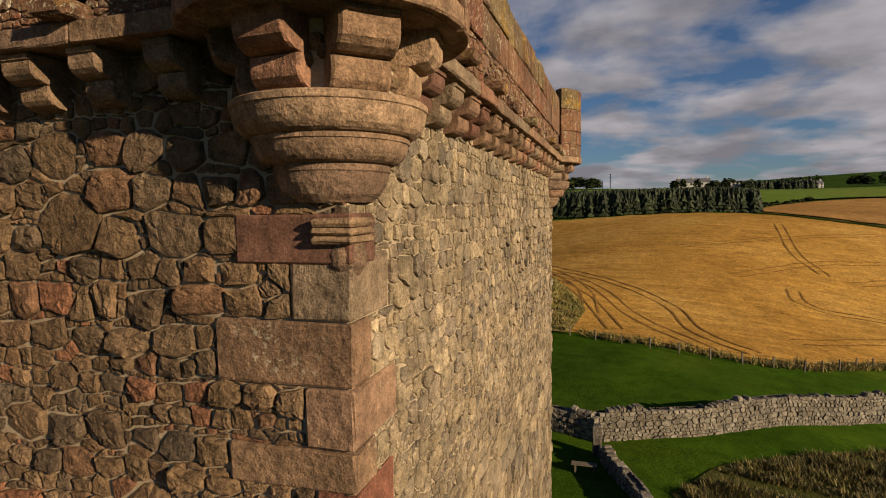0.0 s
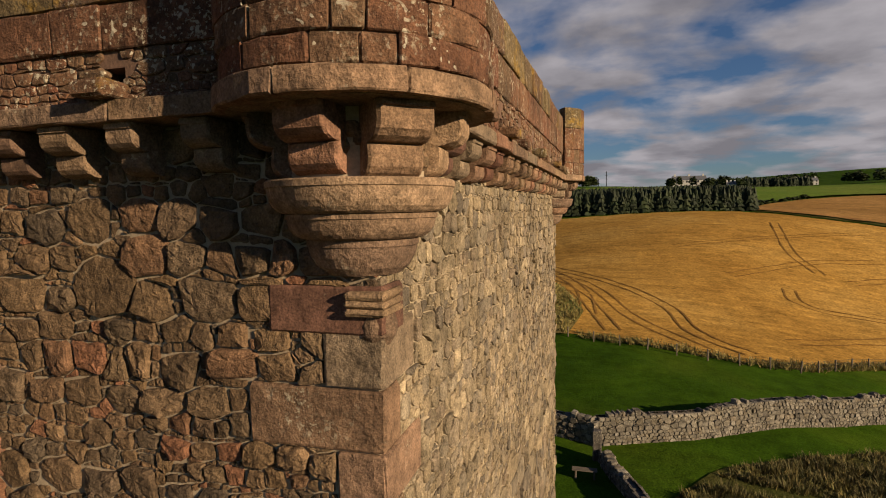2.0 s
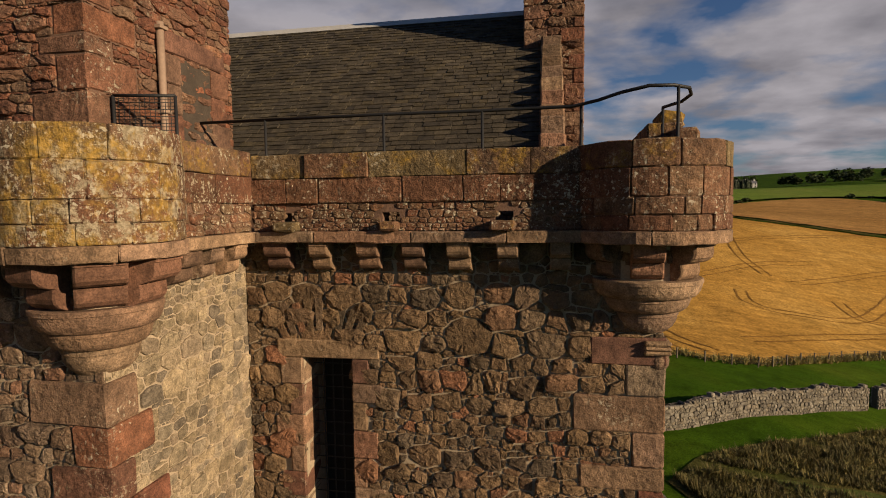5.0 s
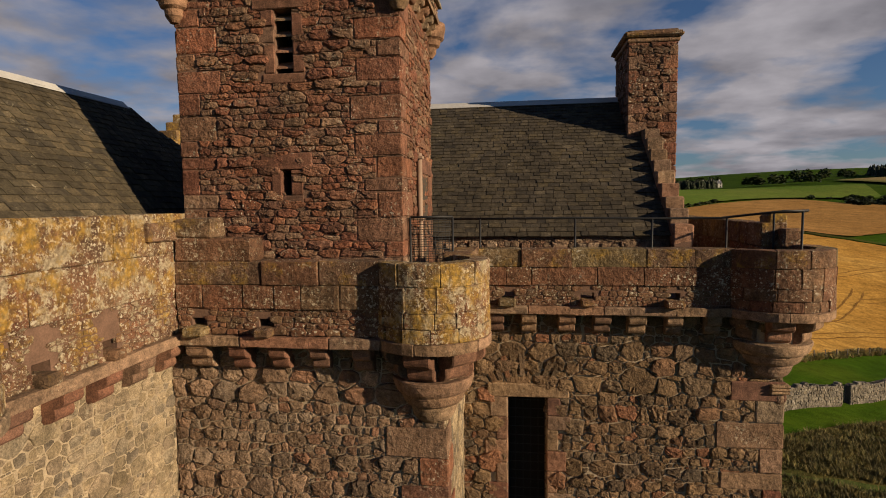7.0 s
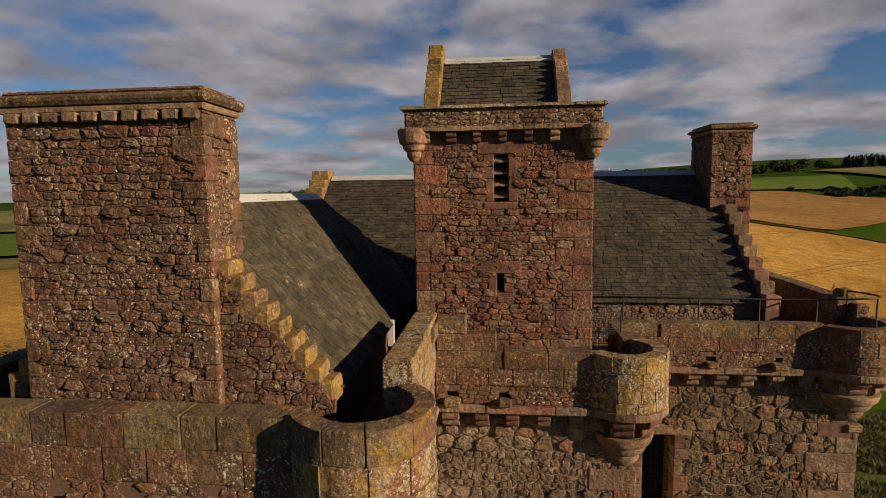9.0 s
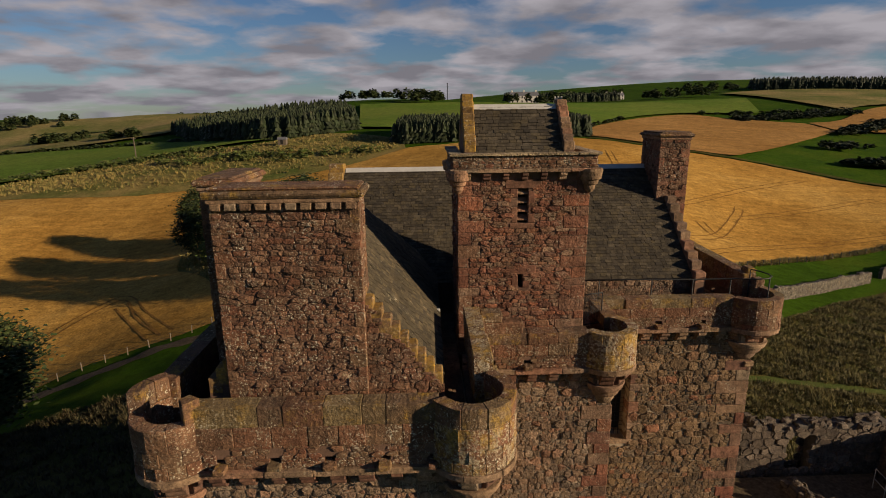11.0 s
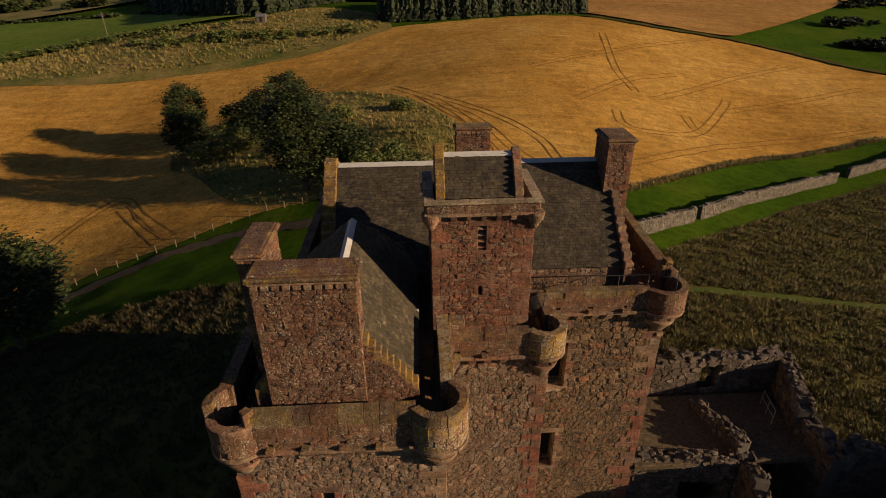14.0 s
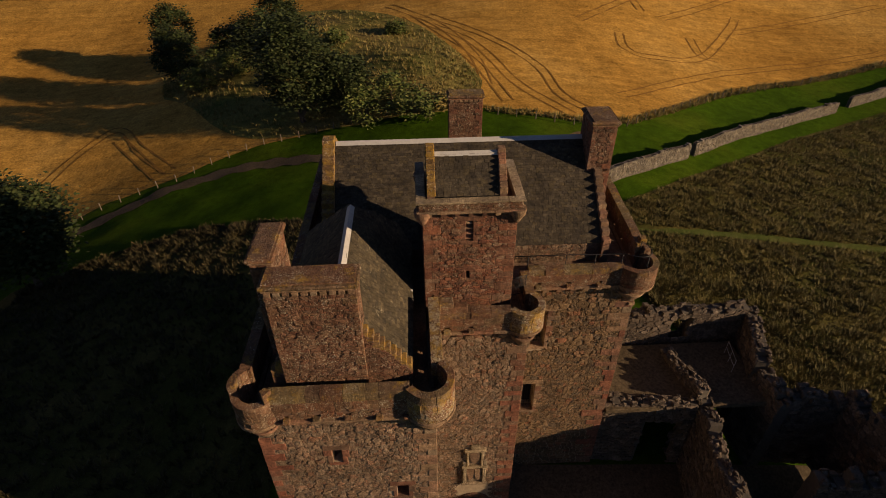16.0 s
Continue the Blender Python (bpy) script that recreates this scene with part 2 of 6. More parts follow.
def sweep(mapping, s0, s1, o0, o1, z0, z1, ch=0.012, n=1, jit=0.004, rng=RNG):
    """A block with worn edges along a wall map; verts and faces."""
    V, F = [], []
    sec = [(o0 + ch, z0), (o1 - ch, z0), (o1, z0 + ch), (o1, z1 - ch), (o1 - ch, z1), (o0 + ch, z1), (o0, z1 - ch), (o0, z0 + ch)]
    mo, mz = (o0 + o1) / 2, (z0 + z1) / 2
    ring_s = [s0, s0 + ch] + [s0 + ch + (s1 - s0 - 2 * ch) * i / n for i in range(1, n + 1)] + [s1]
    for k, s in enumerate(ring_s):
        end = k in (0, len(ring_s) - 1)
        for o, z in sec:
            if end:
                o += ch * (1 if o < mo else -1)
                z += ch * (1 if z < mz else -1)
            V.append(mapping(s + rng.uniform(-jit, jit), o + rng.uniform(-jit, jit), z + rng.uniform(-jit, jit)))
    for k in range(len(ring_s) - 1):
        for i in range(8):
            j = (i + 1) % 8
            F.append((k * 8 + i, k * 8 + j, (k + 1) * 8 + j, (k + 1) * 8 + i))
    F.append(tuple(range(7, -1, -1)))
    m = (len(ring_s) - 1) * 8
    F.append(tuple(m + i for i in range(8)))
    return V, F


def fixed(vf):
    """Faces turned outwards."""
    bm = bmesh.new()
    vs = [bm.verts.new(v) for v in vf[0]]
    for f in vf[1]:
        try:
            bm.faces.new([vs[i] for i in f])
        except ValueError:
            pass
    bmesh.ops.recalc_face_normals(bm, faces=bm.faces)
    return bm


def merge(items):
    V, F = [], []
    for v, f in items:
        n = len(V)
        V += v
        F += [tuple(i + n for i in q) for q in f]
    return V, F


def course(mapping, length, z0, z1, lmin, lmax, o0, o1, name, mat, parent, gap=0.012, curved=False, proud=0.012, rng=RNG, start=0.0):
    """One row of blocks along a wall map."""
    s = start
    while s < length - 0.02:
        l = rng.uniform(lmin, lmax)
        if length - s - l < lmin * 0.6:
            l = length - s
        p = rng.uniform(-proud, proud)
        n = max(1, int(l / (0.14 if curved else 0.2)))
        ch = min(0.012, (z1 - z0) * 0.1) * rng.uniform(0.6, 1.6)
        part(name, fixed(sweep(mapping, s + gap / 2, s + l - gap / 2, o0, o1 + p, z0 + gap / 2, z1 - gap / 2 + rng.uniform(-0.005, 0.005), ch, n, 0.006)), mat, parent)
        s += l


def lathe(cx, cy, profile, n=40, a0=0.0, a1=2 * math.pi):
    """A turned form round an upright axis from (radius, height) pairs."""
    V, F = [], []
    full = abs(a1 - a0 - 2 * math.pi) < 1e-6
    cols = n if full else n + 1
    for i in range(cols):
        a = a0 + (a1 - a0) * i / n
        for r, z in profile:
            V.append((cx + r * math.cos(a), cy + r * math.sin(a), z))
    m = len(profile)
    for i in range(n):
        j = (i + 1) % cols
        for k in range(m - 1):
            F.append((i * m + k, j * m + k, j * m + k + 1, i * m + k + 1))
    return V, F


def box(x0, x1, y0, y1, z0, z1, ch=0.012, jit=0.0):
    return sweep(lambda s, o, z: (s, o, z), x0, x1, y0, y1, z0, z1, ch, 1, jit)


def prism(poly, axis, a, b):
    """A flat outline pushed from a to b along an axis; the outline's two numbers are the other axes in order."""
    def at(u, v, w):
        return {"x": (w, u, v), "y": (u, w, v), "z": (u, v, w)}[axis]
    n = len(poly)
    V = [at(u, v, a) for u, v in poly] + [at(u, v, b) for u, v in poly]
    F = [tuple(range(n)), tuple(range(2 * n - 1, n - 1, -1))] + [(i, (i + 1) % n, (i + 1) % n + n, i + n) for i in range(n)]
    return V, F


def clip(poly, nx, ny, c):
    """The part of a polygon with nx*x + ny*y <= c."""
    out = []
    for i, (x, y) in enumerate(poly):
        px, py = poly[i - 1]
        d, e = nx * x + ny * y - c, nx * px + ny * py - c
        if (d < 0) != (e < 0):
            t = e / (e - d)
            out.append((px + (x - px) * t, py + (y - py) * t))
        if d <= 0:
            out.append((x, y))
    return out


def rubble_cells(width, height, big, small, holes, seed, wide=1.3):
    """Angular stones of many sizes in rough courses, with slivers and pinnings between them: outlines in wall metres. holes: (s0, s1, z0, z1) left free."""
    rng = random.Random(seed)
    far, step = width / wide, big * 1.7
    grid, found = collections.defaultdict(list), []

    def near(u, v):
        i, j = int(u // step), int(v // step)
        return (k for p in (i - 1, i, i + 1) for q in (j - 1, j, j + 1) for k in grid[p, q])

    def lay(u, v, t, tight):
        if all((u - a) ** 2 + (v - b) ** 2 > (tight * (t + c)) ** 2 for a, b, c in near(u, v)):
            grid[int(u // step), int(v // step)].append((u, v, t))
            found.append((u, v, t))
    v = -0.2 * big
    while v < height + 0.3 * big:
        h = big * rng.choice((0.62, 0.85, 1.05, 1.25, 1.45))
        u = -rng.random() * big
        while u < far + 0.3 * big:
            w = h * rng.uniform(0.6, 1.5)
            tall = 1.3 if rng.random() < 0.12 else 1.0
            lay(u + w / 2, v + h * 0.5 * tall + rng.uniform(-0.16, 0.16) * h, math.sqrt(w * h) / 2 * tall, 0.70)
            u += w
        v += h
    for r in (0.34, 0.22):
        for _ in range(int(far * height / (big * r) ** 2 * 0.4)):
            lay(rng.uniform(0, far), rng.uniform(0, height), big * r, 0.92)
    out = []

    def keep(poly):
        if len(poly) > 2:
            w, h = (max(p[k] for p in poly) - min(p[k] for p in poly) for k in (0, 1))
            if w * wide > 0.03 and h > 0.022:
                out.append([(x * wide, y) for x, y in poly])
    for u, v, t in found:
        if any(p < u * wide < q and e < v < f for p, q, e, f in holes):
            continue
        poly = [(max(0, u - 2.1 * t), max(0, v - 1.7 * t)), (min(far, u + 2.1 * t), max(0, v - 1.7 * t)), (min(far, u + 2.1 * t), min(height, v + 1.7 * t)), (max(0, u - 2.1 * t), min(height, v + 1.7 * t))]
        for a, b, c in near(u, v):
            nx, ny = a - u, b - v
            if 0 < nx * nx + ny * ny < (4.4 * max(t, c)) ** 2 and len(poly) > 2:
                poly = clip(poly, 2 * nx, 2 * ny, a * a + b * b - u * u - v * v - c * c + t * t)
        if len(poly) < 3:
            continue
        hi, lo, right = max(p[1] for p in poly), min(p[1] for p in poly), max(p[0] for p in poly)
        if hi - lo > small * 3.2 and rng.random() < 0.55:
            a, cut = rng.uniform(-0.22, 0.22), hi - (hi - lo) * rng.uniform(0.14, 0.27)
            c = cut * math.cos(a) + u * math.sin(a)
            top = clip(poly, -math.sin(a), -math.cos(a), -c)
            poly = clip(poly, math.sin(a), math.cos(a), c)
            if len(top) > 2:
                x0, x1 = min(p[0] for p in top), max(p[0] for p in top)
                k = rng.choice((1, 2, 3, 3, 4))
                at = [x0] + [x0 + (x1 - x0) * (i + rng.uniform(-0.2, 0.2)) / k for i in range(1, k)] + [x1]
                for i in range(k):
                    keep(clip(clip(top, 1, 0.1, at[i + 1] + 0.1 * hi), -1, -0.1, -at[i] - 0.1 * hi))
        if len(poly) > 2 and hi - lo > small * 3.2 and rng.random() < 0.3:
            a, cut = rng.uniform(-0.25, 0.25), right - t * rng.uniform(0.3, 0.5)
            c = cut * math.cos(a) + v * math.sin(a)
            side = clip(poly, -math.cos(a), -math.sin(a), -c)
            poly = clip(poly, math.cos(a), math.sin(a), c)
            if len(side) > 2:
                m = (min(p[1] for p in side) + max(p[1] for p in side)) / 2
                keep(clip(side, 0, 1, m)), keep(clip(side, 0, -1, -m))
        keep(poly)
    return out


def rubble_stone(poly, mapping, z_base, gap, depth, fine, rng):
    """One rough stone on a wall, hewn and uneven, with its back in the mortar."""
    n = len(poly)
    if fine:
        q = []
        for i in range(n):
            (ax, ay), (bx, by) = poly[i], poly[(i + 1) % n]
            l = math.hypot(bx - ax, by - ay)
            if l < 0.012:
                q.append(((ax + bx) / 2, (ay + by) / 2))
                continue
            for t in ((0.12, 0.5, 0.88) if l > 0.1 else (0.15, 0.85)):
                w = l * 0.05
                q.append((ax + (bx - ax) * t + rng.uniform(-w, w), ay + (by - ay) * t + rng.uniform(-w, w)))
        poly, n = q, len(q)
    cx, cy = sum(p[0] for p in poly) / n, sum(p[1] for p in poly) / n
    tilt = min(0.2, depth * 3.2)
    tx, ty = rng.uniform(-tilt, tilt), rng.uniform(-tilt, tilt)
    V, F = [], []
    rings = ((0.0, -0.04), (0.035, depth * 0.72), (0.17, depth), (0.55, depth * 1.12)) if fine and n > 8 else ((0.0, -0.04), (0.06, depth * 0.75), (0.24, depth)) if fine else ((0.0, -0.04), (0.10, depth))
    for f, d in rings:
        for x, y in poly:
            lx, ly = x - cx, y - cy
            l = math.hypot(lx, ly)
            w = max(0.3, 1 - gap / max(l, 0.02)) * (1 - f)
            lx, ly = lx * w, ly * w
            t = (lx * tx + ly * ty) + rng.uniform(-0.2, 0.2) * depth if d > 0 else 0
            V.append(mapping(cx + lx, d + t, z_base + cy + ly))
    for r in range(len(rings) - 1):
        for i in range(n):
            j = (i + 1) % n
            F.append((r * n + i, r * n + j, (r + 1) * n + j, (r + 1) * n + i))
    m = (len(rings) - 1) * n
    F.append(tuple(range(m, m + n)))
    return V, F


def fitted(cells, trim):
    """Stones cut to the corner stones that they meet, row by row."""
    for poly in cells:
        lo, hi = min(p[1] for p in poly), max(p[1] for p in poly)
        hit = [(a, b, nx, c) for a, b, nx, c in trim if min(b, hi) - max(a, lo) > 0.03 and max(nx * p[0] for p in poly) > c]
        if not hit:
            yield poly
            continue
        near = [(a, b, nx, c) for a, b, nx, c in trim if nx == hit[0][2] and min(b, hi) - max(a, lo) > 0.03]
        for q in (clip(poly, 0, -1, -max(r[1] for r in near)), clip(poly, 0, 1, min(r[0] for r in near))):
            if len(q) > 2:
                yield q
        for a, b, nx, c in near:
            q = clip(clip(clip(poly, nx, 0, c), 0, 1, b), 0, -1, -a)
            if len(q) > 2:
                yield q


def rubble(parent, mapping, width, z0, z1, big, small, mats, seed, holes=(), near=None, fine=True, gap=0.008, depth=0.026, wide=1.3, trim=()):
    """Rubble facing of a wall under a part: the stones of the stretch `near` (s0, s1, z0, z1) one by one, the rest joined."""
    rng = random.Random(seed)
    hs = [(a, b, c - z0, d - z0) for a, b, c, d in holes]
    single, rest = 0, []
    for poly in fitted(rubble_cells(width, z1 - z0, big, small, hs, seed, wide), [(a - z0, b - z0, nx, c) for a, b, nx, c in trim]):
        if len(poly) < 3 or max(p[0] for p in poly) - min(p[0] for p in poly) < 0.05:
            continue
        size = math.sqrt(abs(sum(poly[i - 1][0] * p[1] - p[0] * poly[i - 1][1] for i, p in enumerate(poly))) / 2)
        v, f = rubble_stone(poly, mapping, z0, gap * rng.uniform(0.7, 1.6), depth * rng.uniform(0.7, 1.4) * min(1.4, max(0.6, size / 0.18)), fine, rng)
        cx, cz = poly[0][0], poly[0][1] + z0
        if near and single < 300 and near[0] < cx < near[1] and near[2] < cz < near[3] and size > 0.1:
            part("stone", (v, f), mats[0], parent)
            single += 1
        else:
            rest.append((v, f))
    if rest:
        ob = part("rubble_rest", merge(rest), mats[1], parent)
        ob["kind"] = "stuff"


def quoins(parent, corner, dir_a, dir_b, z0, z1, mat, seed, lo=0.30, hi=0.48, proud=0.045, long=1.0, low=None):
    """Dressed corner stones, long and short in turn; dir_a and dir_b run from the corner along the two walls."""
    rng = random.Random(seed)
    z, k, rows = z0, 0, []
    while z < z1 - 0.1:
        h = min(rng.uniform(lo, hi), z1 - z)
        la, lb = (rng.uniform(0.6, long), rng.uniform(0.28, 0.4)) if k % 2 else (rng.uniform(0.28, 0.45), rng.uniform(0.6, 0.9))
        cx, cy = corner
        x0, x1 = sorted((cx - (dir_a[0] + dir_b[0]) * proud, cx + dir_a[0] * la + dir_b[0] * lb))
        y0, y1 = sorted((cy - (dir_a[1] + dir_b[1]) * proud, cy + dir_a[1] * la + dir_b[1] * lb))
        part("quoin", fixed(box(x0, x1, y0, y1, z + 0.006, z + h - 0.006, 0.02, 0.01)), low if low and z < 8.4 + rng.uniform(-1, 1) else mat, parent)
        rows.append((z, z + h, la, lb))
        z += h
        k += 1
    return rows


def ends(rows, length):
    """Limits for rubble that meets corner stones at the far end of a wall."""
    return [(a, b, 1, length - la - 0.01) for a, b, la, lb in rows]


def starts(rows, second=True):
    """The same at the near end, along the second wall or the first."""
    return [(a, b, -1, -(lb if second else la) - 0.01) for a, b, la, lb in rows]


def empty(name, label, category, group="", kind=""):
    ob = new(name)
    return tagged(ob, label, category, group, kind)

# ---- the castle ----
S, E_, N_, W_ = (0, -1), (1, 0), (0, 1), (-1, 0)
castle = empty("tower_house", "roofless-battlemented rubble and red sandstone medieval tower house", "castle")


def facing(x, y, along):
    """Map of a straight outer face: starts at (x, y), runs along; outwards lies to the right of it."""
    l = math.hypot(*along)
    ax, ay = along[0] / l, along[1] / l
    return straight((x, y), (ax, ay), (ay, -ax))


def holed(mapping, length, z0, z1, thick, holes):
    """Mortared core of a wall in one piece, with openings that go through it."""
    ss = sorted({0.012, length - 0.012, *(h[0] for h in holes), *(h[1] for h in holes)})
    zs = sorted({z0, z1, *(max(h[2], z0) for h in holes), *(min(h[3], z1) for h in holes)})
    solid = {(i, k) for i in range(len(ss) - 1) for k in range(len(zs) - 1)
             if not any(h[0] <= ss[i] and ss[i + 1] <= h[1] and h[2] <= zs[k] and zs[k + 1] <= h[3] for h in holes)}
    ids, V, F = {}, [], []

    def vert(i, k, o):
        if (i, k, o) not in ids:
            ids[i, k, o] = len(V)
            V.append(mapping(ss[i], -thick if o else 0.0, zs[k]))
        return ids[i, k, o]
    for i, k in solid:
        for o in (0, 1):
            F.append((vert(i, k, o), vert(i + 1, k, o), vert(i + 1, k + 1, o), vert(i, k + 1, o)))
        for (di, dk), (p, q) in {(-1, 0): ((i, k), (i, k + 1)), (1, 0): ((i + 1, k), (i + 1, k + 1)), (0, -1): ((i, k), (i + 1, k)), (0, 1): ((i, k + 1), (i + 1, k + 1))}.items():
            if (i + di, k + dk) not in solid:
                F.append((vert(*p, 0), vert(*q, 0), vert(*q, 1), vert(*p, 1)))
    return V, F


def wall(mapping, length, z0, z1, label, thick=0.9, holes=(), mat=None):
    return part("wall", fixed(holed(mapping, length, z0, z1, thick, holes)), mat or M_MORTAR, castle, label)


def corbel_mesh(w, scale=1.0, mat=None):
    """A corbel of two rounded steps; origin at the wall, top at z 0, pointing along +y."""
    prof = [(0, 0), (0.33, 0), (0.335, -0.05), (0.318, -0.055), (0.32, -0.13)]
    prof += [(0.17 + 0.15 * math.cos(a), -0.13 - 0.11 * math.sin(a)) for a in (0.4, 0.8, 1.2, 1.57)]
    prof += [(0.185, -0.25), (0.19, -0.33)]
    prof += [(0.06 + 0.13 * math.cos(a), -0.33 - 0.11 * math.sin(a)) for a in (0.4, 0.8, 1.2, 1.57)]
    prof += [(0, -0.45)]
    prof = [(p[0] * scale, p[1] * scale * 0.87) for p in prof]
    rows = [(-w / 2, 0.94), (-w / 2 + 0.015, 1.0), (w / 2 - 0.015, 1.0), (w / 2, 0.94)]
    V = [(x, p[0] * f, p[1]) for x, f in rows for p in prof]
    n = len(prof)
    F = [(k * n + i, k * n + (i + 1) % n, (k + 1) * n + (i + 1) % n, (k + 1) * n + i) for k in range(3) for i in range(n)]
    F += [tuple(range(n)), tuple(range(4 * n - 1, 3 * n - 1, -1))]
    bm = fixed((V, F))
    me = bpy.data.meshes.new("corbel")
    bm.to_mesh(me)
    bm.free()
    me.materials.append(mat or M_ASH)
    return me


CORBELS = [corbel_mesh(w) for w in (0.27, 0.31, 0.35)]
RED_CORBELS = [corbel_mesh(w, 1.0, M_REDASH) for w in (0.27, 0.31, 0.35)]


def corbel(x, y, z, out, parent, scale=1.0, rng=RNG):
    ob = new("corbel", rng.choice(RED_CORBELS if y < 2.0 and rng.random() < 0.75 or rng.random() < 0.15 else CORBELS))
    ob.parent = parent
    s = scale * rng.uniform(0.96, 1.04)
    ob.matrix_local = Matrix.Translation((x, y, z)) @ Matrix.Rotation(math.atan2(out[1], out[0]) - math.pi / 2 + rng.uniform(-0.04, 0.04), 4, "Z") @ Matrix.Diagonal((s, s, s, 1))
    return ob


def parapet(mapping, length, z_cornice, z_top, label, step=0.62, spouts=(), mats=(M_RED, M_PAR_J, M_PAR, M_COPE)):
    """Corbels, moulded string, a rubble row with drain holes and spouts, dressed stone above and a coping."""
    slots = [(q - 0.12, q + 0.12, z_cornice + 0.17, z_cornice + 0.41) for q in spouts]
    own = part("parapet", fixed(holed(lambda s, o, z: mapping(s, o + 0.30, z), length, z_cornice + 0.17, z_top - 0.04, 0.30, slots)), M_MORTAR_R, castle, label)
    n = max(1, round(length / step))
    for i in range(n):
        x, y, z = mapping((i + 0.5) * length / n + RNG.uniform(-0.03, 0.03), 0, z_cornice)
        x1, y1, _ = mapping((i + 0.5) * length / n, 1, z_cornice)
        corbel(x, y, z, (x1 - mapping((i + 0.5) * length / n, 0, 0)[0], y1 - mapping((i + 0.5) * length / n, 0, 0)[1]), own)
    course(mapping, length, z_cornice, z_cornice + 0.16, 0.9, 1.7, -0.15, 0.41, "string_course", M_ASH, own, 0.006)
    h = z_top - z_cornice - 0.16
    zs = [z_cornice + 0.16, z_cornice + 0.16 + h * 0.17, z_cornice + 0.16 + h * 0.36, z_cornice + 0.16 + h * 0.68, z_top]
    rubble(own, lambda s, o, z: mapping(s, o + 0.30, z), length, zs[0], zs[2], 0.10, 0.035, mats[:2], int(abs(length) * 977 + z_top * 31), [(q - 0.13, q + 0.13, zs[0] + 0.1, zs[2]) for q in spouts], None, True, 0.006, 0.022, 1.8)
    course(mapping, length, zs[2], zs[3], 0.4, 1.2, -0.08, 0.345, "block", mats[2], own, 0.006, proud=0.016)
    course(mapping, length, zs[3], zs[4], 0.35, 1.4, -0.10, 0.35, "coping", mats[3], own, 0.008, proud=0.02)
    for s in spouts:
        w = RNG.uniform(0.10, 0.17)
        part("water_spout", fixed(sweep(mapping, s - w, s + w * 0.9, 0.1, RNG.uniform(0.42, 0.56), zs[0] + 0.0, zs[0] + 0.13, 0.025, 1, 0.01)), M_COPE, own)
    return own


